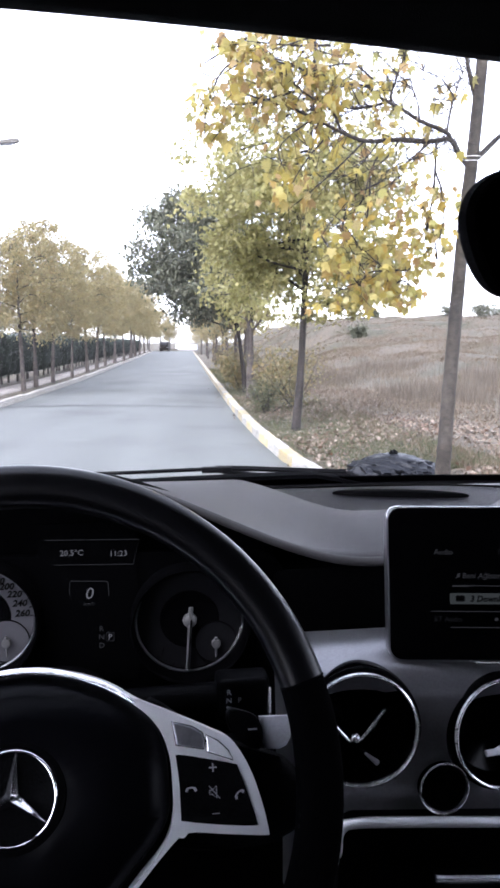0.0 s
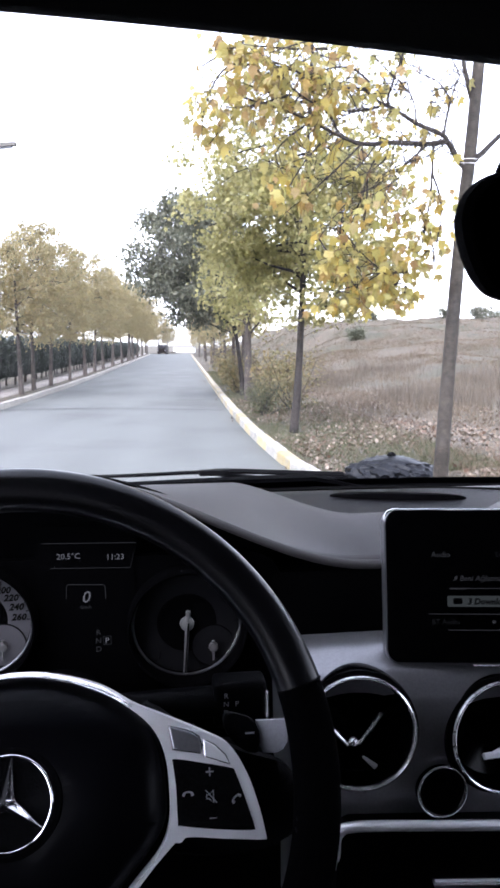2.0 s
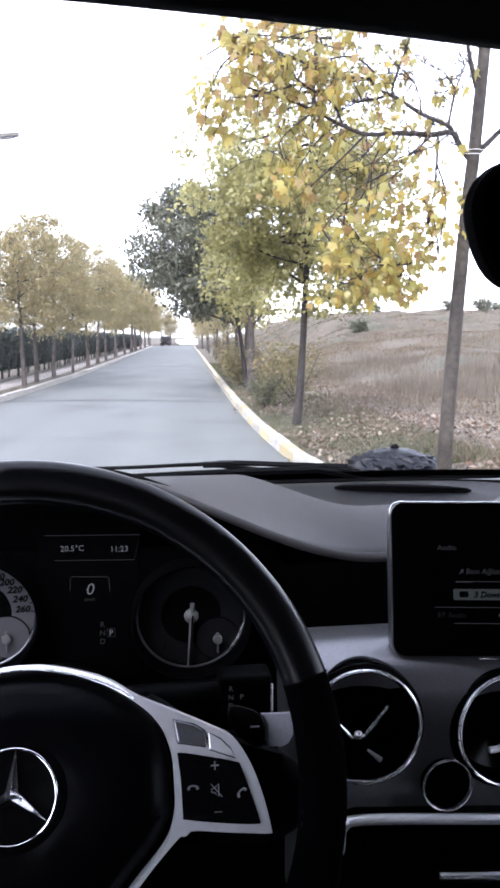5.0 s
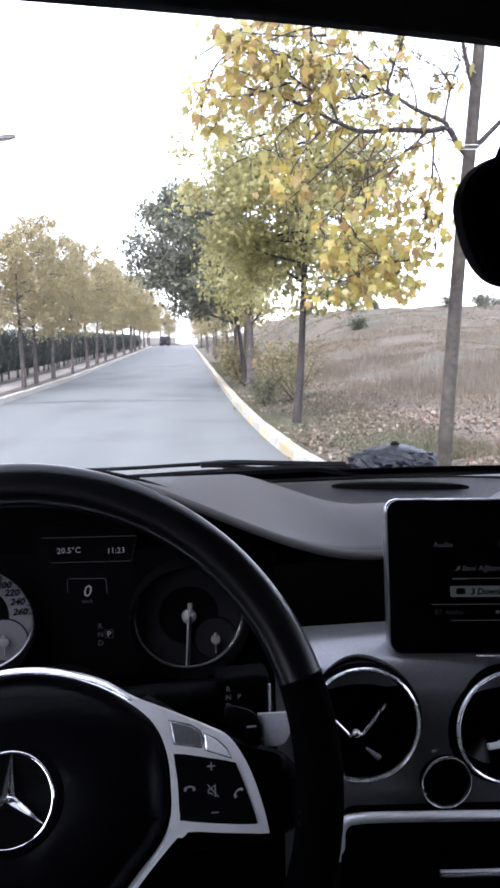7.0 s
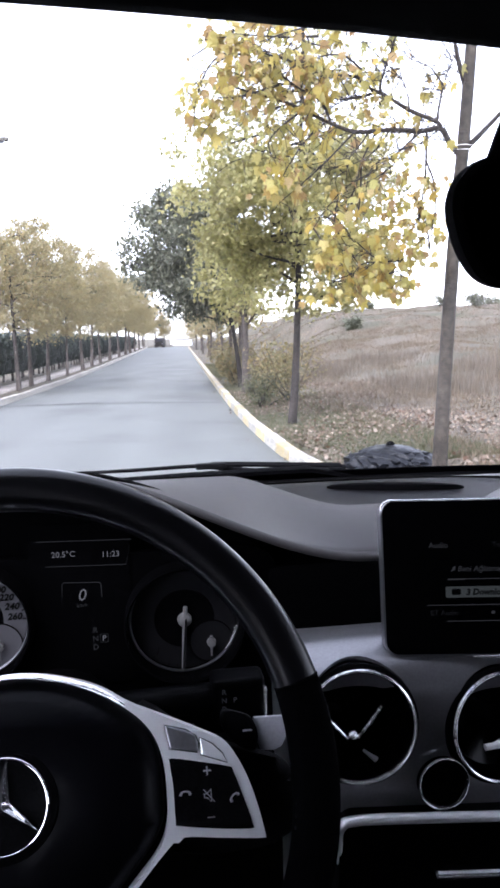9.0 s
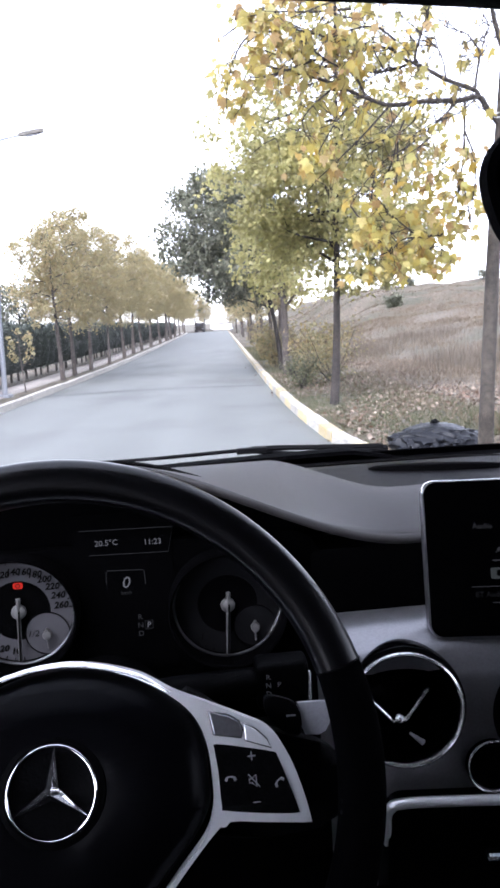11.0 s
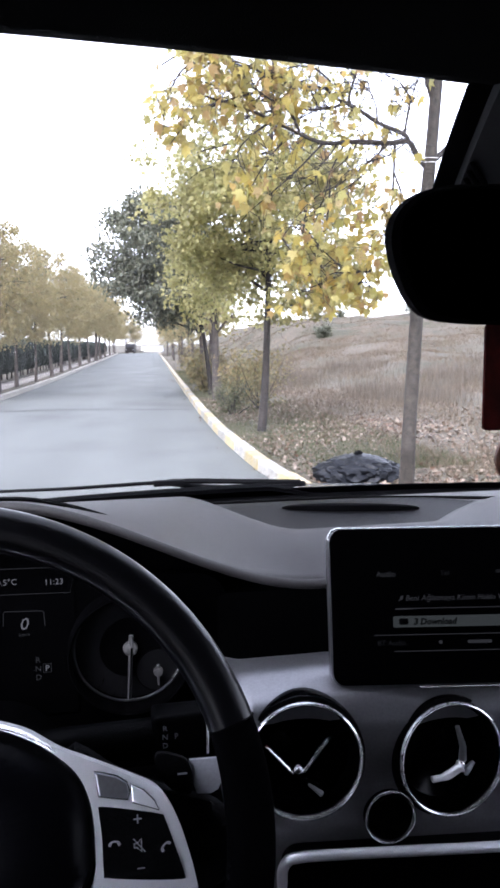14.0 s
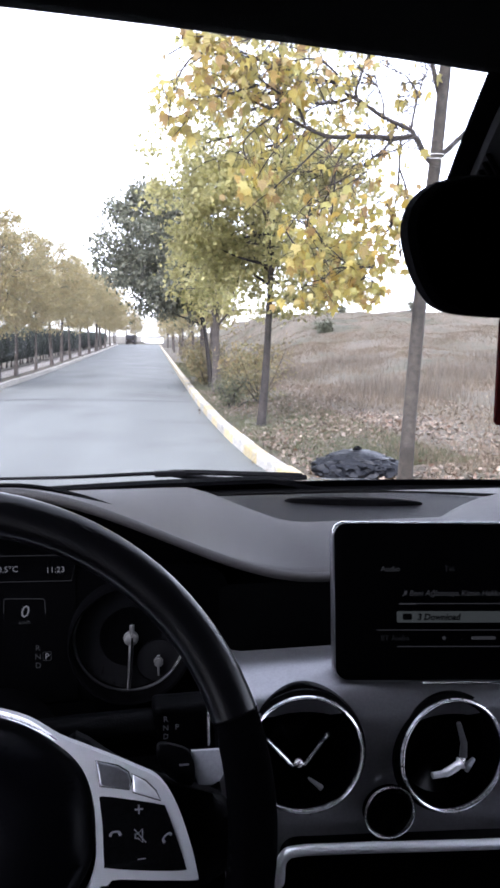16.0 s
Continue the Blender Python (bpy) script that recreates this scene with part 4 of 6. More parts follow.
blades("far_grass", 90000, (1.6, 34, 26, 66), 0.10, 0.005, DRYGRASS, 204, "dry brown grass up to the ridge", "grass", dense=-1.0)
blades("green_patches", 60000, (1.0, 18, 9, 58), 0.07, 0.005, GREENGRASS, 207, "patches of olive grass on the slope", "grass", dense=0.6)

r = np.random.RandomState(210)
n = 34000
y = 3.5 + 13 * r.uniform(0, 1, n) ** 1.3
x = kerb_right(y) + np.abs(r.normal(0, 2.6, n)) + 0.2
keep = (np.sin(2.3 * x + y) + np.sin(1.7 * y - x) + r.normal(0, 0.8, n)) > -0.2
x, y = x[keep], y[keep]
v, f = leaf_cloud(np.stack([x, y, hill(x, y) + 0.02], 1), 0.036 * r.uniform(0.5, 1.5, len(x)), MAPLE, 211, 0.0)
tagged(mesh_from("fallen_leaves", v, f, LITTER), "brown fallen leaves scattered under the trees", "fallen leaves", kind="stuff")
y = 6.5 + 26 * r.uniform(0, 1, 45)
x = kerb_right(y) - np.abs(r.normal(0, 0.12, 45)) - 0.03
v, f = leaf_cloud(np.stack([x, y, 0 * x + 0.004], 1), 0.04 * r.uniform(0.5, 1.2, len(x)), MAPLE, 212, 0.0)
tagged(mesh_from("gutter_leaves", v, f, LITTER), "a few brown leaves in the gutter", "fallen leaves", kind="stuff")

# ---- bin bag, street lamp, far van and gate ----
bag = thing("bin_bag", at_ground(1.17, 6.25), "full black plastic bin bag with a tied neck", "rubbish bag")
bm = bmesh.new()
bmesh.ops.create_icosphere(bm, subdivisions=5, radius=1)
for v in bm.verts:
    p = v.co.copy()
    turn = math.atan2(p.y, p.x)
    q = turn + 0.5 * noise.noise(p * 1.6)
    rib = 0.12 * abs(math.sin(4.5 * q + 2.5 * noise.noise(p * 1.9))) + 0.06 * abs(math.sin(9 * q + 3 * noise.noise(p * 3.1)))
    fold = rib * float(smooth_step(1.0, 0.5, abs(p.z))) + 0.16 * abs(noise.noise(p * 2.6)) + 0.06 * abs(noise.noise(p * 6.0)) + 0.025 * abs(noise.noise(p * 11.0))
    s = 1.18 - fold
    dome = 1 - 0.22 * float(smooth_step(0.0, 1.0, p.z))
    v.co = Vector((p.x * 0.355 * s * dome, p.y * 0.30 * s * dome, 0.085 + max(math.copysign(abs(p.z) ** 0.8, p.z), -0.62) * 0.135 * (0.35 + 0.65 * s)))
part("sack", bm, BAGFILM, bag)
bm = bmesh.new()
bmesh.ops.create_icosphere(bm, subdivisions=3, radius=1)
for v in bm.verts:
    p = v.co.copy()
    v.co = Vector((p.x * 0.034, p.y * 0.034, 0.216 + p.z * 0.046)) + p * 0.020 * noise.noise(p * 6)
part("knot", bm, RUBBER, bag, "black knotted neck")

lamp = thing("street_lamp", (-5.22, 13.94, 0.1), "grey steel street lamp with a single arm over the road", "street lamp")
part("base_plate", box(bmesh.new(), -0.11, 0.11, -0.11, 0.11, -0.05, 0.03, 0.008), STEEL, lamp)
part("post", tube(bmesh.new(), [(0, 0, 0), (0.03, 0, 1.0), (0.1, 0, 2.8), (0.16, 0, 4.4)], [0.05, 0.045, 0.036, 0.028], 12), STEEL, lamp)
part("arm", tube(bmesh.new(), spline([(0.16, 0, 4.38), (0.17, 0, 4.42), (0.45, 0.05, 4.49), (0.75, 0.1, 4.55)], 4), 0.018, 8), STEEL, lamp)
bm = bmesh.new()
plate(bm, [(p[0], p[1]) for p in spline([(-0.20, 0.03), (0.0, 0.07), (0.20, 0.05), (0.24, 0), (0.20, -0.05), (0.0, -0.07), (-0.20, -0.03)], 4, True)], 0.0, 0.06, 0.025, 3,
      pose(0.92, 0.12, 4.55, 0, -8, 8))
head = part("lamp_head", bm, LAMPHEAD, lamp, "dull brownish lamp head")
bm = bmesh.new()
plate(bm, rounded(0.26, 0.08, 0.035), -0.018, 0.0, 0.0, 2, pose(0.95, 0.12, 4.548, 0, -8, 8))
part("lens", bm, GREYCAP, head)

van = thing("van", (-11.9, 106.0, -0.02), "dark van standing far off on the road", "van", Matrix.Translation((-11.9, 106.0, -0.02)) @ Matrix.Scale(0.72, 4) @ Matrix.Translation((11.9, -106.0, 0.02)))
bm = box(bmesh.new(), -0.85, 0.85, 0, 4.2, 0.3, 1.1, 0.12)
part("body", bm, VAN, van)
part("cabin", box(bmesh.new(), -0.78, 0.78, 0.3, 3.9, 1.1, 1.85, 0.16), VAN, van)
part("windscreen", box(bmesh.new(), -0.66, 0.66, 0.27, 0.33, 1.2, 1.7, 0.02), VANGLASS, van)
for x in (-0.66, 0.66):
    for y in (0.75, 3.4):
        w = part("wheel", lathe(bmesh.new(), [(0.12, -0.1), (0.29, -0.1), (0.32, -0.07), (0.32, 0.07), (0.29, 0.1), (0.12, 0.1)], pose(x, y, 0.34, 0, 90, 0), 20), RUBBER, van)
    part("headlight", box(bmesh.new(), x - 0.12, x + 0.12, -0.03, 0.05, 0.7, 0.85, 0.02), GREYCAP, van)
gate = thing("far_building", (-12.0, 150, -2.0), "pale low building far down the road", "building")
part("wall", box(bmesh.new(), -2.6, 1.3, 0, 6, 0, 3.0), WHITEWALL, gate)
part("roof", box(bmesh.new(), -2.8, 1.5, -0.2, 6.2, 3.0, 3.2, 0.05), PAVING, gate)
# ---- the car: shell, windscreen, bonnet ----
X0, X1 = -0.42, 1.02        # inner sides of the cabin


def glass_line(x, s):
    """A place on the windscreen: s runs from the cowl (0) to the header (1)."""
    bow = ((x - MID) / 0.72) ** 2
    low, high = Vector((x, 1.16 - 0.16 * bow, 0.985)), Vector((x, 0.472 + 0.22 * (min(x, 0.5) - MID) + 0.012 * bow, 1.3658 - 0.036 * bow))
    p = low.lerp(high, s)
    return p + Vector((0, 0.10, 0.16)).normalized() * 0.045 * 4 * s * (1 - s)


car = thing("car", (0, 0, 0), "interior of a parked car with black lining", "car", CAR)


def sheet(bm, rows, thick):
    """A curved sheet of some thickness from rows of points; the thickness lies upward and ahead."""
    up = Vector((0, 0.45, 0.9)).normalized() * thick
    top = [[bm.verts.new(p + up) for p in row] for row in rows]
    low = [[bm.verts.new(p) for p in row] for row in rows]
    h, w = len(rows), len(rows[0])
    for i in range(h - 1):
        for j in range(w - 1):
            bm.faces.new((top[i][j], top[i][j + 1], top[i + 1][j + 1], top[i + 1][j]))
            bm.faces.new((low[i][j], low[i + 1][j], low[i + 1][j + 1], low[i][j + 1]))
    for i in range(h - 1):
        for j in (0, w - 1):
            bm.faces.new((top[i][j], top[i + 1][j], low[i + 1][j], low[i][j]))
    for j in range(w - 1):
        for i in (0, h - 1):
            bm.faces.new((top[i][j], low[i][j], low[i][j + 1], top[i][j + 1]))
    return bm


xs = np.linspace(X0 + 0.02, X1 - 0.02, 25)
screen_glass = part("windscreen", sheet(bmesh.new(), [[glass_line(x, s) for x in xs] for s in np.linspace(-0.02, 1.03, 13)], 0.005), GLASS, car, "clear windscreen")
screen_glass.visible_shadow = False

# header lining with a rolled front edge; unseen roof, floor, doors, rear block light
bm = bmesh.new()
rows = []
for dy, dz in ((0.012, 0.035), (0.012, 0.008), (0.004, -0.001), (-0.012, -0.004), (-0.06, 0.006), (-0.16, 0.022), (-0.3, 0.03)):
    rows.append([glass_line(x, 1.0) + Vector((0, dy, dz)) for x in xs])
loops = [[bm.verts.new(p) for p in row] for row in rows]
for i in range(len(rows) - 1):
    for j in range(len(xs) - 1):
        bm.faces.new((loops[i][j], loops[i][j + 1], loops[i + 1][j + 1], loops[i + 1][j]))
part("header_lining", bm, LINING, car, "black cloth headliner edge")
part("roof", box(bmesh.new(), X0 - 0.06, X1 + 0.06, -1.6, 0.36, 1.382, 1.44), LINING, car)
part("floor", box(bmesh.new(), X0 - 0.1, X1 + 0.1, -1.6, 1.35, 0.2, 0.26), LINING, car)
part("rear_panel", box(bmesh.new(), X0 - 0.1, X1 + 0.1, -1.64, -1.58, 0.2, 1.42), LINING, car)
part("firewall", box(bmesh.new(), X0 - 0.1, X1 + 0.1, 1.19, 1.24, 0.2, 0.955), LINING, car)
for side, x in ((-1, X0), (1, X1)):
    a, b = (x - 0.08, x) if side < 0 else (x, x + 0.08)
    door = part("door", box(bmesh.new(), a, b, -1.6, 1.25, 0.2, 0.98, 0.02), BLACK, car)
    pillar = [glass_line(x - side * 0.02, s) + Vector((side * 0.03, 0, 0.0)) for s in np.linspace(-0.1, 1.05, 9)]
    part("pillar", tube(bmesh.new(), pillar, 0.05, 10), LINING, car)
    # closes the unseen rear sides against light
    part("side_lining", box(bmesh.new(), a, b, -1.6, -0.42, 0.98, 1.42, 0.01), LINING, car)
    part("roof_rail", box(bmesh.new(), a, b, -0.43, 0.36, 1.345, 1.42, 0.01), LINING, car)
    part("door_top", box(bmesh.new(), a, b, -0.43, 0.36, 0.97, 1.01, 0.01), LINING, car)
    w = [(0.34, 0.97), (1.22, 0.97), (1.15, 1.01), (0.34, 1.01)]
    part("window_sill", plate(bmesh.new(), w, a, b, 0, 2, Matrix(((0, 0, 1, 0), (1, 0, 0, 0), (0, 1, 0, 0), (0, 0, 0, 1)))), LINING, car)

bm = bmesh.new()
rows = []
for y, z in ((1.20, 0.925), (1.30, 0.938), (1.45, 0.925), (1.75, 0.879), (2.1, 0.80), (2.4, 0.68), (2.45, 0.53)):
    rows.append([Vector((x, y - 0.12 * ((x - MID) / 0.75) ** 2, z - 0.03 * ((x - MID) / 0.75) ** 2)) for x in np.linspace(MID - 0.8, MID + 0.8, 17)])
sheet(bm, rows, 0.01)
part("bonnet", bm, PAINT, car, "light grey lacquered bonnet")
bm = bmesh.new()
rows = [[glass_line(x, 0) + Vector((0, dy, dz + 0.019 * float(smooth_step(0.36, 0.26, x)))) for x in np.linspace(X0, X1, 41)] for dy, dz in ((-0.02, -0.012), (0.015, -0.010), (0.045, -0.016), (0.10, -0.030))]
sheet(bm, rows, 0.006)
part("cowl", bm, LINING, car, "black rubber cowl strip below the windscreen")


bm = bmesh.new()
down = Vector((0, -0.42, -0.9)).normalized()
rows = [[bm.verts.new(glass_line(x, s) + down * d) for s, d in ((-0.03, 0.001), (0.016, 0.001), (0.016, 0.003), (-0.03, 0.003))] for x in np.linspace(X0, X1, 21)]
for a, b in zip(rows, rows[1:]):
    for j in range(4):
        bm.faces.new((a[j], a[(j + 1) % 4], b[(j + 1) % 4], b[j]))
part("glass_foot_band", bm, LINING, car, "printed black band along the foot of the windscreen")


def wiper(pivot, line, label):
    root = thing("wiper", (0, 0, 0), label, "windscreen wiper", CAR, "wipers")
    pts = spline(line, 6)
    part("blade", tube(bmesh.new(), [p + Vector((0, 0.006, 0)) for p in pts], [0.0024 + 0.0012 * math.sin(math.pi * s) for s in np.linspace(0, 1, len(pts))], 6), RUBBER, root)
    k = len(pts)
    part("spoiler", tube(bmesh.new(), [p + Vector((0, 0.008, 0.002)) for p in pts[k // 2:]], 0.0036, 6), RUBBER, root)
    part("arm", tube(bmesh.new(), spline([pivot, Vector(pivot).lerp(pts[k // 2], 0.6) + Vector((0, 0.02, -0.012)), pts[k // 2] + Vector((0, 0.010, -0.002))], 5), 0.005, 8), RUBBER, root)
    part("adapter", box(bmesh.new(), -0.025, 0.025, -0.006, 0.008, -0.005, 0.0045, 0.002), RUBBER, root).matrix_basis = Matrix.Translation(pts[k // 2])
    return root


wiper((0.36, 1.30, 0.972), [(-0.20, 1.235, 0.994), (-0.04, 1.245, 0.991), (0.12, 1.25, 0.993), (0.23, 1.25, 0.988), (0.34, 1.245, 0.983)], "black wiper lying at the foot of the windscreen")
wiper((0.95, 1.22, 0.945), [(0.40, 1.235, 0.952), (0.55, 1.23, 0.955), (0.72, 1.21, 0.958), (0.9, 1.17, 0.958)], "black wiper on the passenger side of the windscreen")

# ---- dashboard ----
dash = thing("dashboard", (0, 0, 0), "black dashboard with a soft grey top and a satin centre panel", "dashboard", CAR)


def front_edge(x):
    """Height of the pad's front edge: the hood over the dials, the dip behind the display, the passenger's side."""
    driver = 0.082 * smooth_step(0.205, -0.065, x) if x < 0.3 else 0.0
    if x < -0.075:
        driver = 0.082 * float(smooth_step(-0.48, -0.30, x))
    return 1.0095 + float(driver) + 0.04 * float(smooth_step(0.40, 0.60, x))


def pad_back(x):
    """How far ahead the raised pad reaches before it drops into the recessed centre."""
    return 0.94 - 0.19 * float(smooth_step(0.11, 0.21, x)) + 0.085 * math.sin(math.pi / 2 * min(1.0, max(0.0, (x - 0.36) / 0.12)))


def pad_height(x, y):
    f = front_edge(x)
    back = pad_back(x)
    crest = 1.030 + 0.008 * float(smooth_step(0.4, 0.55, x))
    q = min(1.0, max(0.0, (y - 0.65) / (back - 0.65)))
    pad = f + (crest - f) * (q if f > crest else math.sin(q * math.pi / 2))
    slope = 2.85 if 0.11 < x < 0.21 else (1.0 if 0.36 < x < 0.48 else 0.0)
    m = float(smooth_step(0, 0.020 * math.sqrt(1 + 0.35 * slope ** 2), y - back))
    valley = 1.010 + 0.012 * float(smooth_step(0.12, -0.02, x)) - 0.028 * float(smooth_step(0.95, 1.13, y))
    return pad * (1 - m) + valley * m


bm = bmesh.new()
xs2 = np.concatenate([np.linspace(X0 + 0.01, 0.095, 60), np.linspace(0.1, 0.56, 200), np.linspace(0.57, X1 - 0.01, 40)])
ys = np.concatenate([np.linspace(0.653, 1.0, 60), np.linspace(1.01, 1.15, 10)])
rows = []
for x in xs2:
    f = front_edge(x)
    row = [Vector((x, 0.72, f - 0.012)), Vector((x, 0.67, f - 0.0095))] + [Vector((x, 0.653 - 0.0060 * math.sin(a), f - 0.0052 * (1 - math.cos(a)))) for a in np.linspace(2.1, 0.12, 10)]
    row += [Vector((x, y - 0.03 * ((x - MID) / 0.72) ** 2 * smooth_step(0.8, 1.1, y), pad_height(x, y))) for y in ys]
    rows.append([bm.verts.new(p) for p in row])
# faces of the recessed centre take a darker colour than the pad
mat_bm, gap_bm = bmesh.new(), bmesh.new()
for a, b in zip(rows, rows[1:]):
    for j in range(len(a) - 1):
        quad = (a[j], a[j + 1], b[j + 1], b[j])
        c = sum((v.co for v in quad), Vector()) / 4
        back = pad_back(c.x)
        if c.y > 1.105:
            gap_bm.faces.new([gap_bm.verts.new(v.co) for v in quad])
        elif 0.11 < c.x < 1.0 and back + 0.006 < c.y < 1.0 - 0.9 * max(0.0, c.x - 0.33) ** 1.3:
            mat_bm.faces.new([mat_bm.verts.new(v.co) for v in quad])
        else:
            bm.faces.new(quad)
bmesh.ops.remove_doubles(mat_bm, verts=mat_bm.verts, dist=0.0001)
part("top_pad", bm, DASH, dash, "soft dark grey grained dash top")
bmesh.ops.remove_doubles(gap_bm, verts=gap_bm.verts, dist=0.0001)
part("rear_gap", gap_bm, LINING, dash, "black gap below the windscreen")
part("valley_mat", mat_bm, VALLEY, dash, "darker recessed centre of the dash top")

bm = bmesh.new()
rows = [[bm.verts.new((x, y, z)) for y, z in ((0.712, 0.84), (0.712, front_edge(x) - 0.010), (0.724, front_edge(x) - 0.010), (0.724, 0.84))] for x in np.linspace(X0 + 0.012, 0.125, 40)]
for a, b in zip(rows, rows[1:]):
    for j in range(4):
        bm.faces.new((a[j], a[(j + 1) % 4], b[(j + 1) % 4], b[j]))
part("hood_back", bm, LINING, dash)

# demister slot and centre speaker lid in the valley
bm = bmesh.new()
lid = []
for u in np.linspace(-1, 1, 25):
    w = math.sqrt(max(0.0, 1 - u * u))
    lid.append([bm.verts.new(pose(0.318, 0.912, 1.0105, 0, 0, -14) @ Vector((0.084 * u, c * 0.016 * w, h * (0.25 + 0.75 * w) - 0.001))) for c, h in ((-1.0, -0.002), (-1.0, 0.0085), (-0.85, 0.0105), (0.2, 0.0095), (1.0, 0.002))])
for a, b in zip(lid, lid[1:]):
    for j in range(4):
        bm.faces.new((a[j], a[j + 1], b[j + 1], b[j]))
bmesh.ops.remove_doubles(bm, verts=bm.verts, dist=0.00005)
part("speaker_lid", bm, BLACK, dash, "black oval speaker lid")
part("demister_slot", tube(bmesh.new(), spline([(0.12, 1.01, 1.004), (0.30, 0.995, 1.007), (0.41, 0.966, 1.0085), (0.48, 0.936, 1.0105), (0.56, 0.905, 1.011)], 6), 0.0032, 6), BLACK, dash, "dark demister gap")

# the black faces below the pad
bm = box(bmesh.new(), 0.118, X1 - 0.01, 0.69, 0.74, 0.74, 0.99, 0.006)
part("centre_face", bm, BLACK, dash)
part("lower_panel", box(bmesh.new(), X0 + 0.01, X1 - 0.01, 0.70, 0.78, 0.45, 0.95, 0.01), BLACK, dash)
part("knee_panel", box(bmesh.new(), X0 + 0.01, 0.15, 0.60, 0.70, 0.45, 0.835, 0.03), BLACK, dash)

# satin panel that carries the vents
bm = bmesh.new()
PROFILE = [(0.566, 0.74), (0.559, 0.80), (0.556, 0.86), (0.556, 0.911), (0.560, 0.927), (0.571, 0.940), (0.590, 0.949), (0.610, 0.953), (0.630, 0.951), (0.640, 0.93)]
VENTS = ((0.1685, 0.8985), (0.2850, 0.8865))
xs3 = [0.113, 0.114, 0.118, 0.126] + list(np.linspace(0.13, 0.78, 420))
fine = spline([(0, y, z) for y, z in PROFILE], 16)
rows = []
for k, x in enumerate(xs3):
    back = (0.05, 0.02, 0.008, 0.002)[k] if k < 4 else 0.0
    rows.append([bm.verts.new((x, min(p.y + back, 0.645), p.z)) for p in fine])
for a, b in zip(rows, rows[1:]):
    for j in range(len(a) - 1):
        c = (a[j].co + b[j + 1].co) / 2
        if c.y > 0.574 or min(math.hypot(c.x - x, c.z - z) for x, z in VENTS) > 0.0462:
            bm.faces.new((a[j], a[j + 1], b[j + 1], b[j]))
bm.faces.new(rows[0])
part("centre_panel", bm, TRIM, dash, "satin grey centre panel with a curved upper edge")

# chrome strips and the control panel below
bm = bmesh.new()
plate(bm, rounded(0.42, 0.12, 0.012), 0, 0.03, 0.004, 2, facing(0.355, 0.566, 0.752, 8) @ Matrix.Rotation(radians(-4.5), 4, "Z"))
part("control_panel", bm, GLOSS, dash, "gloss black control panel")
part("strip", tube(bmesh.new(), spline([(0.1485, 0.548, 0.792), (0.1465, 0.543, 0.816), (0.150, 0.541, 0.8265), (0.158, 0.540, 0.8295), (0.19, 0.539, 0.8285), (0.34, 0.539, 0.8150), (0.55, 0.542, 0.797)], 5), 0.0041, 12), SILVER, dash, "bright chrome strip")
part("strip", tube(bmesh.new(), [(0.225, 0.535, 0.779), (0.35, 0.534, 0.768), (0.55, 0.534, 0.75)], 0.003, 8), CHROME, dash, "bright chrome strip")


def start_button():
    root = thing("start_button", (0.2345, 0.566, 0.8455), "round black start button with a thin chrome ring", "button", CAR)
    m = facing(0, 0, 0, 6)
    part("cap", lathe(bmesh.new(), [(0.0196, -0.012), (0.0196, 0.018), (0.017, 0.0195), (0.010, 0.0185)], m, 40), GLOSS, root)
    part("bezel", ring(bmesh.new(), 0.0200, 0.0010, m @ Matrix.Translation((0, 0, 0.0185)), 56, 8), CHROME, root, "thin chrome ring")


start_button()


def air_vent(x, z, hub, label, turn):
    """A round barrel vent: knurled chrome ring, dark bowl, and the slide bars on its hub."""
    root = thing("air_vent", (x, 0.568, z), label, "air vent", CAR, "centre vents")
    m = facing(0, 0, 0, 8, turn)
    part("barrel", lathe(bmesh.new(), [(0.0482, -0.024), (0.0480, 0.006), (0.0478, 0.0115), (0.0474, 0.0128)], m, 56, False), GLOSS, root)
    part("gap", lathe(bmesh.new(), [(0.0476, 0.0126), (0.0470, 0.0138), (0.0452, 0.0140), (0.0438, 0.0150)], m, 56, False), BLACK, root)
    part("chrome_ring", lathe(bmesh.new(), [(0.0446, 0.0182), (0.0446, 0.0192), (0.0441, 0.0205), (0.0432, 0.0210), (0.0424, 0.0205), (0.0421, 0.0170)], m, 72, False), CHROME, root, "bright chrome ring")
    for k in range(24):
        a = radians(15 * k + 4)
        w = m @ Matrix.Rotation(a, 4, "Z") @ Matrix.Translation((0.0445, 0, 0.0192))
        bm = bmesh.new()
        bmesh.ops.create_cube(bm, size=1, matrix=w @ Matrix.Diagonal((0.0016, 0.0005, 0.0032, 1)))
        part("notch", bm, BLACK, root, smooth=False)
    part("bowl", lathe(bmesh.new(), [(0.0420, 0.0175), (0.0412, 0.008), (0.037, 0.000), (0.02, -0.006), (0.004, -0.008), (0.0002, -0.008)], m, 48, False), GLOSS, root, "gloss black bowl")
    # the bowl's upper reflection, put in as a grey crescent plate
    bm = bmesh.new()
    steps = [radians(42 + 9 * k) for k in range(12)]
    low = [bm.verts.new(m @ Vector((0.0290 * math.cos(a), 0.0185 + 0.0085 * math.sin(a), 0.004))) for a in steps]
    top = [bm.verts.new(m @ Vector((0.0400 * math.cos(a), 0.0400 * math.sin(a), 0.0085))) for a in steps]
    for k in range(11):
        bm.faces.new((low[k], low[k + 1], top[k + 1], top[k]))
    part("upper_vane", bm, CRESCENT, root, "dim grey crescent for the sheen inside the bowl")
    bm = bmesh.new()
    bmesh.ops.create_uvsphere(bm, u_segments=16, v_segments=10, radius=0.0036, matrix=m @ Matrix.Translation((hub[0], hub[1], 0.0145)))
    part("hub", bm, CHROME, root)
    return root, m


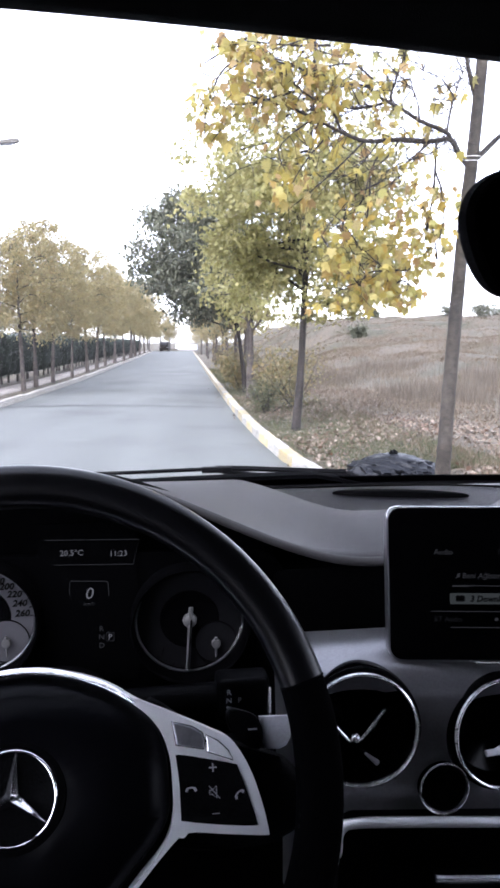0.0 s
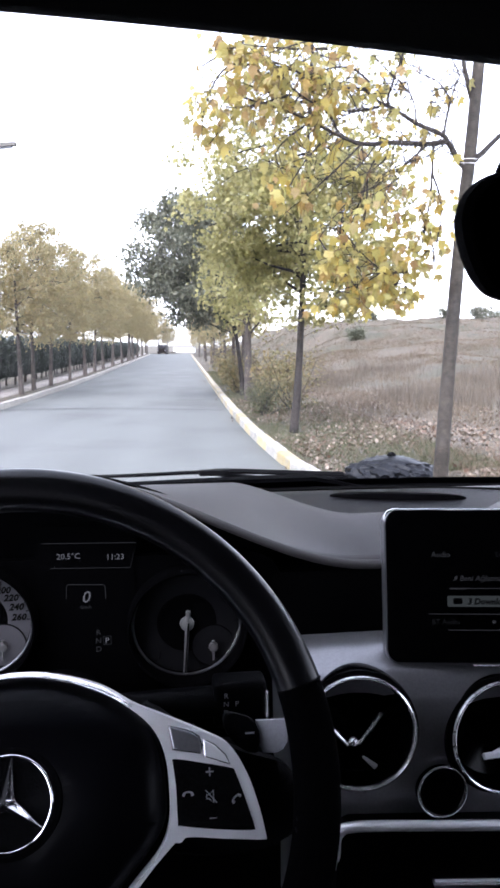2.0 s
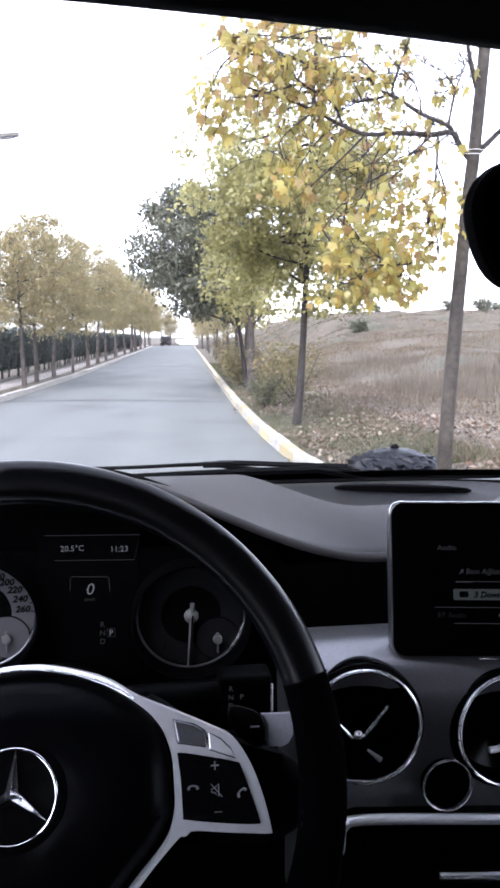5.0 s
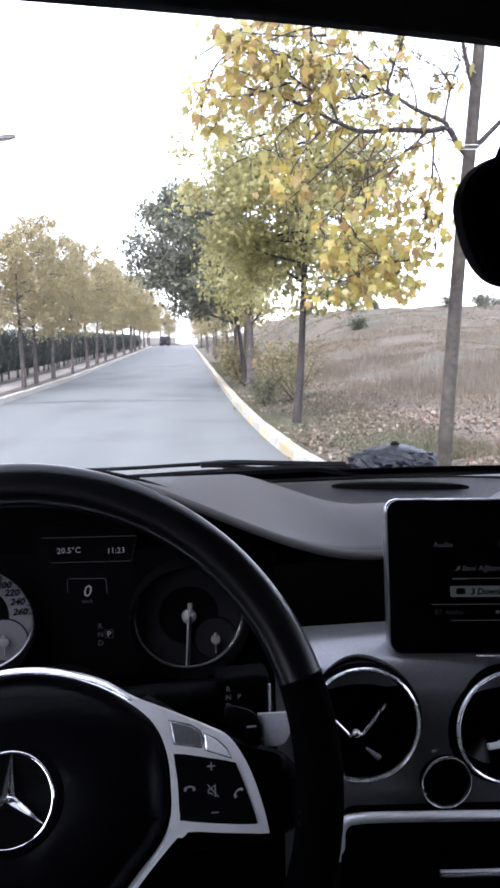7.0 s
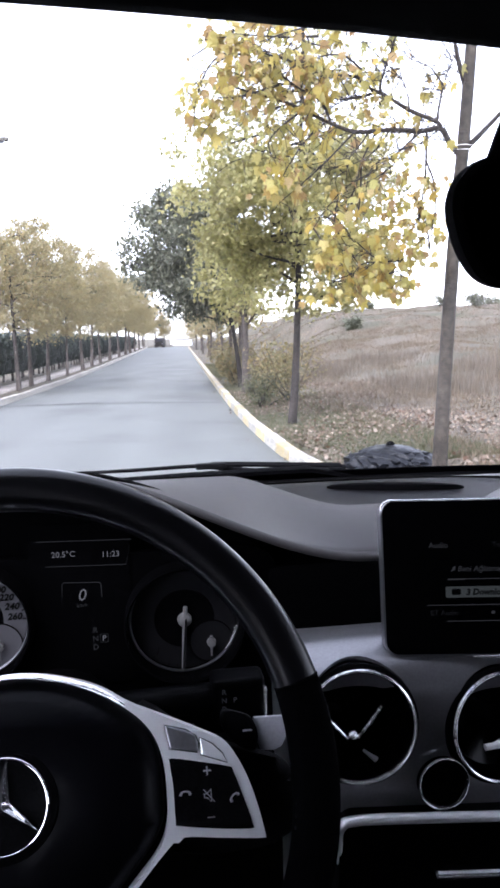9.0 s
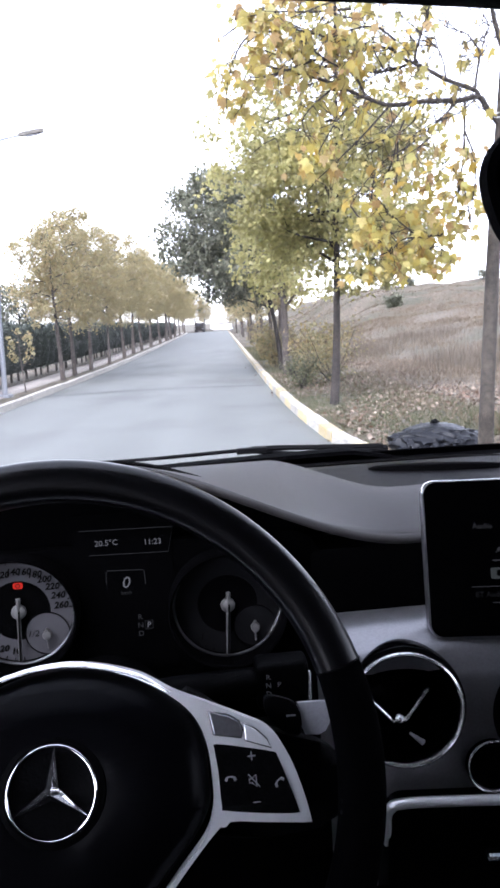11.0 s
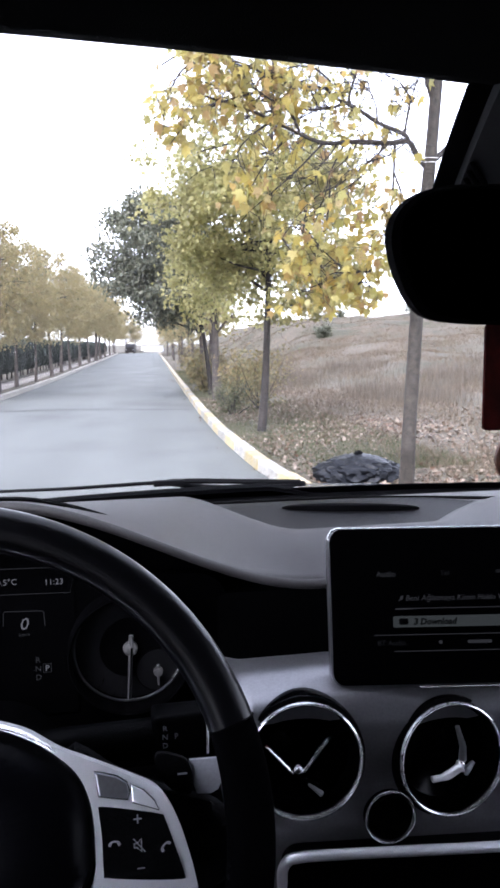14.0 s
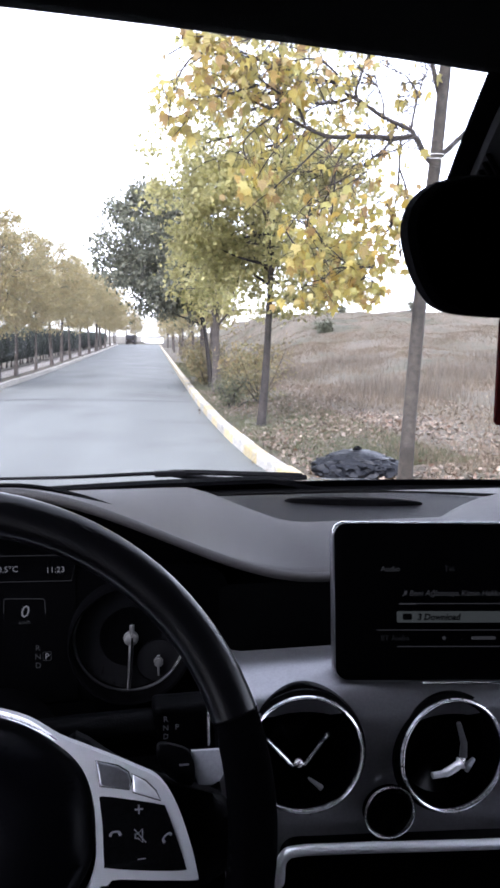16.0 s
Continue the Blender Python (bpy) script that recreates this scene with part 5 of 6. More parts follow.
root, m = air_vent(0.1685, 0.8985, (-0.005, -0.0078), "round dash vent with a chrome ring and a forked slide", -6)
for a, b in (((-0.0092, -0.0105), (-0.0285, 0.0100)), ((-0.0008, -0.0098), (0.0172, 0.0125))):
    bar = part("slide_bar", tube(bmesh.new(), [m @ Vector((*a, 0.0145)), m @ Vector((*b, 0.0145))], [0.0013, 0.0011], 6), CHROME, root)
    part("bar_tip", tube(bmesh.new(), [m @ Vector((b[0], b[1] - 0.0005, 0.0142)), m @ Vector((b[0], b[1] + 0.0012, 0.0142))], 0.0014, 6), CHROME, bar)
part("slide_tab", tube(bmesh.new(), [m @ Vector((0.003, -0.0205, 0.0125)), m @ Vector((0.013, -0.0285, 0.0125))], [0.001, 0.0024], 6), KEYMARK, root)
root, m = air_vent(0.2850, 0.8865, (0.0085, -0.0068), "round dash vent with a chrome ring and a bent chrome slide", 3)
part("slide_bar", tube(bmesh.new(), spline([m @ Vector((-0.017, -0.0150, 0.0160)), m @ Vector((-0.005, -0.0140, 0.0160)), m @ Vector((0.008, -0.0080, 0.0160))], 4), [0.0026] * 4 + [0.0034] * 4 + [0.0052], 8), SILVER, root, "thick bright slide lever")
part("slide_bar", tube(bmesh.new(), [m @ Vector((0.0105, -0.004, 0.0145)), m @ Vector((0.0115, 0.006, 0.0145)), m @ Vector((0.0075, 0.0230, 0.0140))], [0.0032, 0.0028, 0.0019], 8), TRIM, root)
part("slide_tab", tube(bmesh.new(), [m @ Vector((0.0135, -0.0165, 0.0135)), m @ Vector((0.0150, -0.0115, 0.0140)), m @ Vector((0.0205, -0.0070, 0.0135))], [0.0016, 0.0030, 0.0016], 6), GREYCAP, root)

# ---- the display on the dash ----
display = thing("display_screen", (MID - 0.004, 0.5762, 1.005), "freestanding dash display in a thin silver frame, dim audio menu", "display", CAR)
display.matrix_world = display.matrix_world @ Matrix.Scale(0.98, 4)
m = facing(0, 0, 0, 15, -9)
bm = bmesh.new()
plate(bm, rounded(0.2028, 0.1288, 0.0120), -0.016, -0.0002, 0.0022, 5, m)
part("housing", bm, FRAME, display, "thin silver frame")
bm = bmesh.new()
plate(bm, rounded(0.200, 0.125, 0.010), -0.002, 0.0004, 0.0003, 2, m)
glass = part("panel", bm, SCREEN, display, "gloss black glass")
part("foot", box(bmesh.new(), -0.05, 0.05, 0.015, 0.055, -0.08, -0.03, 0.006), BLACK, display)
up = m @ Matrix.Translation((0, 0, 0.0010))


def on_screen(x, y):
    return up @ Matrix.Translation((x, y, 0))


writing("menu_tab", "Audio", 0.0066, on_screen(-0.0625, 0.0235), DIM, glass)
writing("menu_tab", "Tel", 0.0062, on_screen(-0.010, 0.0238), FAINT, glass)
for x, w in ((0.044, 0.016),):
    part("menu_bar", plate(bmesh.new(), rounded(w, 0.0028, 0.0008, x, 0.0266, 2), 0, 0.0003, 0, 2, up), FAINT, glass)
writing("song_title", "\u266b Beni A\u011flatmaya Kimin Hakk\u0131 Var", 0.0064, on_screen(-0.0455, 0.0040), DIM, glass, 0.2)
writing("list_entry", "3 Download", 0.0070, on_screen(-0.0335, -0.0152), BLACK, glass, 0.2, "LEFT", "", 0.00025)
part("list_icon", plate(bmesh.new(), rounded(0.0075, 0.0050, 0.0012, -0.0415, -0.0126, 2), 0.0002, 0.0006, 0, 2, up), BLACK, glass)
bm = bmesh.new()
plate(bm, rounded(0.130, 0.0090, 0.001, 0.015, -0.0128, 2), -0.0004, 0.0)
bm.transform(up)
part("highlight_bar", bm, LITBAR, glass, "pale highlighted menu row")
writing("source_name", "BT Audio", 0.0060, on_screen(-0.0635, -0.0315), FAINT, glass)
for x0, x1, y in ((-0.048, 0.078, -0.0025), (-0.066, 0.080, -0.0235), (-0.050, 0.078, -0.0365)):
    bm = plate(bmesh.new(), [(x0, y), (x1, y), (x1, y + 0.0006), (x0, y + 0.0006)], 0, 0.0002)
    bm.transform(up)
    part("menu_line", bm, DIM, glass)
bm = plate(bmesh.new(), [(-0.048, -0.0030), (-0.034, -0.0030), (-0.034, -0.0018), (-0.048, -0.0018)], 0.0002, 0.0005)
bm.transform(up)
part("progress_bar", bm, DIM, glass)
for x, w in ((-0.012, 0.003), (0.020, 0.020), (0.052, 0.004)):
    bm = plate(bmesh.new(), rounded(w, 0.0026, 0.0008, x, -0.0295, 2), 0, 0.0003)
    bm.transform(up)
    part("menu_mark", bm, DIM, glass)
part("lower_lip", tube(bmesh.new(), [m @ Vector((-0.03, -0.0648, 0.0)), m @ Vector((0.05, -0.0648, 0.0))], 0.0007, 6), CHROME, display)
# added chrome bar that gives the frame's upper edge its highlight
part("top_edge", tube(bmesh.new(), [m @ Vector((x, y, -0.0010)) for x, y in ((-0.1009, 0.0540), (-0.1002, 0.0585), (-0.0980, 0.0615), (-0.0935, 0.0632), (0.0935, 0.0632), (0.0980, 0.0615), (0.1002, 0.0585), (0.1009, 0.0540))], [0.0006, 0.0009, 0.0012, 0.0013, 0.0013, 0.0012, 0.0009, 0.0006], 8), CHROME, display, "chrome bar added as the highlight on the upper frame edge")

# ---- instrument cluster ----
dials = thing("instrument_cluster", (0, 0.690, 0.95), "recessed instrument cluster with two round dials and a lit centre display", "instruments", CAR)
m = facing(0, 0, 0, 0)
bm = bmesh.new()
plate(bm, rounded(0.42, 0.16, 0.03, -0.08, -0.02), -0.012, -0.001, 0, 2, m)
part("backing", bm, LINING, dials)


def at_dial(x, z, h=0.0):
    return m @ Matrix.Translation((x, z - 0.95, h))


def dial(x, z, sub, bright, pointer):
    d = part("dial", lathe(bmesh.new(), [(0.0475, 0.0), (0.0475, 0.001), (0.027, 0.0012)], at_dial(x, z), 64, False), bright, dials, "grey dial face")
    part("dial_centre", lathe(bmesh.new(), [(0.0275, 0.0012), (0.027, 0.0016), (0.001, 0.0018)], at_dial(x, z), 48), BLACK, d)
    part("dial_ring", ring(bmesh.new(), 0.0495, 0.0014, at_dial(x, z, 0.003), 72, 8), FRAME, d, "thin chrome ring")
    # added black tube that keeps side light off the dial face
    part("dial_barrel", lathe(bmesh.new(), [(0.0512, 0.0), (0.0512, 0.022), (0.0530, 0.024), (0.0545, 0.020), (0.0545, 0.0)], at_dial(x, z), 64, False), LINING, d)
    part("small_dial", lathe(bmesh.new(), [(0.0195, 0.0018), (0.0192, 0.0026), (0.002, 0.0028)], at_dial(x + sub[0], z + sub[1]), 40), bright, d)
    part("small_ring", ring(bmesh.new(), 0.0197, 0.0006, at_dial(x + sub[0], z + sub[1], 0.0026), 48, 6), BLACK, d)
    part("small_needle", tube(bmesh.new(), [at_dial(x + sub[0], z + sub[1] - 0.013, 0.006).translation, at_dial(x + sub[0], z + sub[1] + 0.006, 0.006).translation], [0.0008, 0.0016], 6), NEEDLE, d)
    part("small_hub", lathe(bmesh.new(), [(0.0042, 0.004), (0.0040, 0.0085), (0.002, 0.009)], at_dial(x + sub[0], z + sub[1]), 20), NEEDLE, d)
    part("needle", tube(bmesh.new(), [at_dial(x - 0.0025, z - 0.046, 0.007).translation, at_dial(x + 0.001, z + 0.013, 0.007).translation], [0.0017, 0.0022], 6), NEEDLE, d, "pale needle with a dark slot")
    part("needle_slot", tube(bmesh.new(), [at_dial(x - 0.0025, z - 0.045, 0.0092).translation, at_dial(x + 0.001, z + 0.002, 0.0092).translation], [0.0006, 0.0009], 6), pointer, d)
    part("hub", lathe(bmesh.new(), [(0.0066, 0.003), (0.0064, 0.0065), (0.0048, 0.0082), (0.0025, 0.0090), (0.0004, 0.0093)], at_dial(x, z), 28), NEEDLE, d)
    for k in range(28):
        a = radians(-90 - 270 * k / 27)
        w = at_dial(x, z, 0.0016) @ Matrix.Rotation(a, 4, "Z") @ Matrix.Translation((0.0455, 0, 0))
        bm = bmesh.new()
        bmesh.ops.create_cube(bm, size=1, matrix=w @ Matrix.Diagonal((0.003, 0.0006 if k % 2 else 0.001, 0.0004, 1)))
        part("tick", bm, NUMERAL, d, smooth=False)
    return d


SPEED, REVS = (-0.146, 0.957), (0.041, 0.946)
d = dial(*SPEED, (0.023, -0.023), DIAL_LIT, NUMERAL)
for k in (10, 20, 30, 40, 60, 80, 100, 120, 140, 160, 180, 200, 220, 240, 260):
    a = radians(-85 - 1.59 * k if k <= 40 else (-190 if k == 60 else 4 + (260 - k) * 0.75))
    r = 0.0380 if k < 100 else 0.0370
    writing("numeral", str(k), 0.0084, at_dial(SPEED[0] + r * math.cos(a), SPEED[1] + r * math.sin(a) - 0.003, 0.0018), NUMERAL, d, 0.25, "CENTER", "", 0.00025)
writing("fraction_mark", "1/2", 0.0085, at_dial(SPEED[0] + 0.010, SPEED[1] - 0.025, 0.003), NUMERAL, d, 0.25, "CENTER")
bm = bmesh.new()
plate(bm, rounded(0.0085, 0.0056, 0.0018), 0.0, 0.0006, 0, 2, at_dial(SPEED[0] + 0.001, SPEED[1] + 0.0235, 0.0018))
sign = part("warning_lamp", bm, WARN, d, "lit red warning lamp")
part("lamp_sign", ring(bmesh.new(), 0.0017, 0.0004, at_dial(SPEED[0] + 0.001, SPEED[1] + 0.0235, 0.0026), 20, 6), NUMERAL, sign)
d = dial(*REVS, (0.024, -0.023), GAUGE, NUMERAL)
writing("numeral", "1", 0.010, at_dial(REVS[0] - 0.026, REVS[1] - 0.033, 0.0018), NUMERAL, d, 0.25, "CENTER")
# glint on the dull ring's lower right, added as a chrome sliver
bm = bmesh.new()
edge = [(0.0495 * math.cos(a), 0.0495 * math.sin(a)) for a in np.linspace(radians(-42), radians(-8), 10)]
edge += [(0.0495 * 0.955 * math.cos(a), 0.0495 * 0.955 * math.sin(a)) for a in np.linspace(radians(-14), radians(-40), 8)]
plate(bm, edge, 0.003, 0.0045, 0, 2, at_dial(*REVS))
part("bright_rim", bm, CHROME, d)

# centre display of the cluster
info = part("info_panel", plate(bmesh.new(), rounded(0.088, 0.15, 0.004, -0.050, 0.015), -0.001, 0.0006, 0, 2, m), LINING, dials)
bm = bmesh.new()
tube(bm, [at_dial(x, z, 0.0012).translation for x, z in ((-0.087, 1.0255), (-0.004, 1.0235), (-0.0095, 1.0005), (-0.080, 1.0025))], 0.00035, 4)
tube(bm, [at_dial(x, z, 0.0012).translation for x, z in ((-0.067, 0.974), (-0.0665, 0.9855), (-0.065, 0.987), (-0.034, 0.9855), (-0.0325, 0.984), (-0.032, 0.972))], 0.00035, 4)
part("display_line", bm, DIM, info)
writing("temperature", "20.5\u00b0C", 0.0074, at_dial(-0.0745, 1.0105, 0.001), LIT, info)
writing("clock_digits", "11:23", 0.0074, at_dial(-0.031, 1.0085, 0.001), LIT, info)
writing("speed_digit", "0", 0.0155, at_dial(-0.050, 0.9695, 0.001), LIT, info, 0.2, "CENTER")
writing("unit", "km/h", 0.0048, at_dial(-0.050, 0.9635, 0.001), DIM, info, 0.1, "CENTER")
for k, c in enumerate("RND"):
    writing("gear_letter", c, 0.0072, at_dial(-0.0395, 0.9385 - 0.0080 * k, 0.001), DIM, info, 0, "CENTER")
writing("gear_letter", "P", 0.0076, at_dial(-0.0318, 0.9302, 0.001), LIT, info, 0, "CENTER")
bm = bmesh.new()
w, q = 0.0034, (-0.0318, 0.9329)
tube(bm, [at_dial(q[0] + a * w, q[1] + b * w * 1.15, 0.001).translation for a, b in ((-1, -1), (1, -1), (1, 1), (-1, 1))], 0.0003, 4, True)
part("gear_box", bm, DIM, info)
part("hood_lining", box(bmesh.new(), -0.31, 0.125, 0.02, 0.06, -0.13, 0.045, 0.005), LINING, dials)

# ---- steering wheel ----
TILT = 20.5
HUB = CAR @ facing(-0.0719, 0.4109, 0.9544, TILT)
wheel = new("steering_wheel")
wheel.matrix_world = HUB
tagged(wheel, "black leather steering wheel with silver spokes and control buttons", "steering wheel")
RIM, BAR = 0.1716, 0.0128


def rim_arc(a0, a1):
    """A stretch of the rim from angle a0 to a1, in degrees; thicker where the thumbs rest."""
    steps = max(8, int(abs(a1 - a0) / 2.5))
    bm, loops = bmesh.new(), []
    for i in range(steps + 1):
        d = a0 + (a1 - a0) * i / steps
        a = radians(d)
        grip = max(math.exp(-((d - g) / 15) ** 2) for g in (4, 176))
        out = Vector((math.cos(a), math.sin(a), 0))
        loop = []
        for j in range(20):
            b = 2 * math.pi * j / 20
            inward = 1 + 0.12 * grip * max(0.0, -math.cos(b))
            c, h = (math.copysign(abs(q) ** 0.78, q) for q in (math.cos(b), math.sin(b)))
            loop.append(bm.verts.new(out * (RIM + BAR * inward * c) + Vector((0, 0, 1.05 * BAR * h))))
        loops.append(loop)
    for p, q in zip(loops, loops[1:]):
        for j in range(20):
            bm.faces.new((p[j], p[(j + 1) % 20], q[(j + 1) % 20], q[j]))
    return bm


part("rim", rim_arc(17.5, 162.5), LEATHER, wheel, "smooth black leather upper rim")
part("grip", rim_arc(-38, 17.0), GRIP, wheel, "dull black perforated leather grip")
part("grip", rim_arc(163.0, 218), GRIP, wheel, "dull black perforated leather grip")
part("lower_rim", rim_arc(218.5, 321.5), LEATHER, wheel)
for s in (1, -1):
    for a in (17.2, -38.2):
        c = Vector((RIM * math.cos(radians(a)) * s, RIM * math.sin(radians(a)), 0))
        d = Vector((-math.sin(radians(a)) * s, math.cos(radians(a)), 0))
        part("seam", ring(bmesh.new(), 0.0132, 0.0006, Matrix.Translation(c) @ d.to_track_quat("Z", "Y").to_matrix().to_4x4(), 28, 6), BLACK, wheel)
    part("spoke_back", plate(bmesh.new(), [(s * q.x, q.y) for q in spline([(0.07, 0.040, 0), (0.10, 0.026, 0), (0.130, 0.012, 0), (0.158, 0.002, 0), (0.167, -0.014, 0), (0.164, -0.036, 0), (0.13, -0.044, 0), (0.08, -0.036, 0)], 4, True)], -0.048, -0.026, 0.008, 3), BLACK, wheel)
half = spline([(0.0, 0.0605, 0), (0.0224, 0.0580, 0), (0.0475, 0.0500, 0), (0.0668, 0.0382, 0), (0.0780, 0.0272, 0), (0.0834, 0.0120, 0), (0.0848, -0.0045, 0), (0.0840, -0.0190, 0),
               (0.0765, -0.0325, 0), (0.060, -0.0510, 0), (0.038, -0.075, 0), (0.018, -0.086, 0), (0.0, -0.088, 0)], 4)
outline = [(p.x, p.y) for p in half] + [(-p.x, p.y) for p in half[-2:0:-1]]
bm = bmesh.new()
layers = []
for s, h in ((1.0, -0.035), (1.0, -0.012), (0.985, -0.006), (0.95, -0.001), (0.85, 0.003), (0.65, 0.0055), (0.4, 0.0045), (0.18, 0.001)):
    layers.append([bm.verts.new((x * s, (y + 0.012) * s - 0.012 * s - 0.003 * (1 - s), h)) for x, y in outline])
for a, b in zip(layers, layers[1:]):
    for j in range(len(a)):
        bm.faces.new((a[j], a[(j + 1) % len(a)], b[(j + 1) % len(a)], b[j]))
bm.faces.new(layers[-1])
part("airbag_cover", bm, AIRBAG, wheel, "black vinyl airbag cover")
OUTER = [(0.0, 0.0652), (0.0223, 0.0628), (0.0475, 0.0558), (0.0668, 0.0450), (0.0855, 0.0370), (0.1077, 0.0270), (0.1215, 0.0192), (0.1305, 0.0045), (0.1366, -0.0144), (0.1400, -0.0312)]
FOOT = [(0.1400, -0.0312), (0.115, -0.0284), (0.0945, -0.0262), (0.0862, -0.0308), (0.0662, -0.0515), (0.0440, -0.078)]
INNER = [(0.0420, -0.0765), (0.0635, -0.0510), (0.0800, -0.0330), (0.0857, -0.0191), (0.0864, -0.0045), (0.0850, 0.0134), (0.0796, 0.0280), (0.0684, 0.0398), (0.0474, 0.0522), (0.0222, 0.0602), (0.0, 0.0628)]


def both(half):
    """A line over the wheel's middle from its half: mirrored, then smoothed."""
    return [(p.x, p.y) for p in spline([(-x, y, 0) for x, y in half[:0:-1]] + [(x, y, 0) for x, y in half], 5)]


foot = [(p.x, p.y) for p in spline([(*q, 0) for q in FOOT], 4)]
line = both(OUTER) + foot[1:] + both(INNER[::-1])[::-1] + [(-x, y) for x, y in foot[:0:-1]]
trim = part("spoke_trim", plate(bmesh.new(), line, -0.009, 0.003, 0.0018, 5), SILVER, wheel, "silver spoke trim with control buttons")
for s in (1, -1):
    blade = [(s * x, y) for x, y in [(0.1415, 0.0285), (0.1600, 0.0280), (0.1612, 0.0265), (0.1603, 0.0150), (0.1575, 0.0105), (0.1530, 0.0086), (0.1450, 0.0094), (0.1428, 0.0154)]]
    blade = part("shift_paddle", plate(bmesh.new(), blade, -0.034, -0.029, 0.0012, 2), GREYCAP, wheel, "pale grey shift paddle")
    cap = [(s * p.x, p.y) for p in spline([(0.1225, 0.0340, 0), (0.1340, 0.0318, 0), (0.1408, 0.0275, 0), (0.1428, 0.0180, 0), (0.1405, 0.0100, 0), (0.1300, 0.0140, 0), (0.1220, 0.0240, 0)], 4, True)]
    part("paddle_cap", plate(bmesh.new(), cap, -0.036, -0.026, 0.0020, 3), BLACK, blade)
    part("minus_mark", box(bmesh.new(), s * 0.1365 - 0.0028, s * 0.1365 + 0.0028, 0.0214, 0.0224, -0.0262, -0.0255), GREYCAP, blade, smooth=False)
    bm = bmesh.new()
    for i in range(5):
        for j in range(3):
            a, b = radians(-1 - 2.2 * i + 1.1 * (j % 2)), radians(130 + 14 * j)
            out = Vector((math.cos(a) * s, math.sin(a), 0))
            n = out * math.cos(b) + Vector((0, 0, math.sin(b)))
            spot = out * RIM + n * BAR * 1.09
            ring(bm, 0.0010, 0.0003, Matrix.Translation(spot) @ n.to_track_quat("Z", "Y").to_matrix().to_4x4(), 8, 5)
    tagged(part("perforation", bm, PERFORATED, wheel, "perforated leather by the thumb rest"), kind="stuff")
    pad = [(p.x * s, p.y) for p in spline([(0.0887, 0.0118, 0), (0.0900, 0.0143, 0), (0.106, 0.0112, 0), (0.1212, 0.0076, 0), (0.1240, 0.0050, 0), (0.1294, -0.011, 0), (0.1330, -0.0232, 0), (0.1314, -0.0252, 0),
                                           (0.112, -0.0232, 0), (0.0925, -0.0200, 0), (0.0905, -0.0180, 0), (0.0900, 0.0, 0)], 3, True)]
    keys = part("key_field", plate(bmesh.new(), pad, -0.004, 0.0038, 0.0006, 2), BLACK, trim, "black key field")
    top = Matrix.Translation((0, 0, 0.0040))
    if s > 0:
        writing("plus_key", "+", 0.0095, top @ Matrix.Translation((0.1092, 0.0032, 0)), KEYMARK, keys, 0, "CENTER")
        writing("minus_key", "\u2013", 0.008, top @ Matrix.Translation((0.1100, -0.0193, 0)), KEYMARK, keys, 0, "CENTER")
        for x, y, turn in ((0.0965, -0.0040, 0), (0.1235, -0.0082, 40)):
            bm = bmesh.new()
            tube(bm, [(q.x, q.y, 0) for q in spline([(-0.0034, -0.0012, 0), (-0.002, 0.0010, 0), (0.002, 0.0010, 0), (0.0034, -0.0012, 0)], 4)], [0.0010] * 4 + [0.0006] * 5 + [0.0010] * 4, 6)
            bm.transform(top @ pose(x, y, 0, 0, 0, turn) @ Matrix.Scale(0.8, 4))
            part("call_key", bm, KEYMARK, keys)
        bm = bmesh.new()
        tube(bm, [(-0.0026, -0.001, 0), (-0.0012, -0.001, 0), (0.0012, -0.0032, 0), (0.0012, 0.0032, 0), (-0.0012, 0.001, 0), (-0.0026, 0.001, 0)], 0.00035, 5, True)
        tube(bm, [(-0.003, 0.0034, 0), (0.003, -0.0034, 0)], 0.0003, 5)
        bm.transform(top @ Matrix.Translation((0.1095, -0.0062, 0)))
        part("mute_key", bm, KEYMARK, keys)
    for name, quad, mat in (("paddle_key", [(0.0868, 0.0318), (0.0985, 0.0285), (0.1040, 0.0250), (0.1055, 0.0205), (0.1046, 0.0165), (0.0890, 0.0195)], TRIM),
                            ("paddle_key", [(0.1062, 0.0238), (0.1130, 0.0200), (0.1185, 0.0146), (0.1210, 0.0098), (0.1065, 0.0150)], SILVER)):
        k = part(name, plate(bmesh.new(), [(s * x, y) for x, y in quad], -0.002, 0.0046, 0.0012, 3), mat, trim)
        part("key_gap", tube(bmesh.new(), [(s * x, y, 0.0032) for x, y in quad], 0.00055, 5, True), BLACK, k)
part("star_dish", lathe(bmesh.new(), [(0.0300, 0.0), (0.0290, 0.0046), (0.0262, 0.0052), (0.0245, 0.0038), (0.001, 0.0032)], pose(-0.0015, -0.0012, 0), 48), BLACK, wheel)
badge = part("badge_ring", ring(bmesh.new(), 0.0240, 0.0008, pose(-0.0015, -0.0012, 0.0062), 64, 8), POLISHED, wheel, "chrome badge ring")
bm = bmesh.new()
c = bm.verts.new((-0.0015, -0.0012, 0.0095))
spin = 4
tips, notches = [], []
for k in range(3):
    a = radians(90 - spin + 120 * k)
    b = radians(90 - spin + 60 + 120 * k)
    tips.append(bm.verts.new((-0.0015 + 0.0236 * math.cos(a), -0.0012 + 0.0236 * math.sin(a), 0.0062)))
    notches.append(bm.verts.new((-0.0015 + 0.0040 * math.cos(b), -0.0012 + 0.0040 * math.sin(b), 0.0045)))
for k in range(3):
    bm.faces.new((c, tips[k], notches[k]))
    bm.faces.new((c, notches[k], tips[(k + 1) % 3]))
part("badge_star", bm, POLISHED, badge, smooth=False)
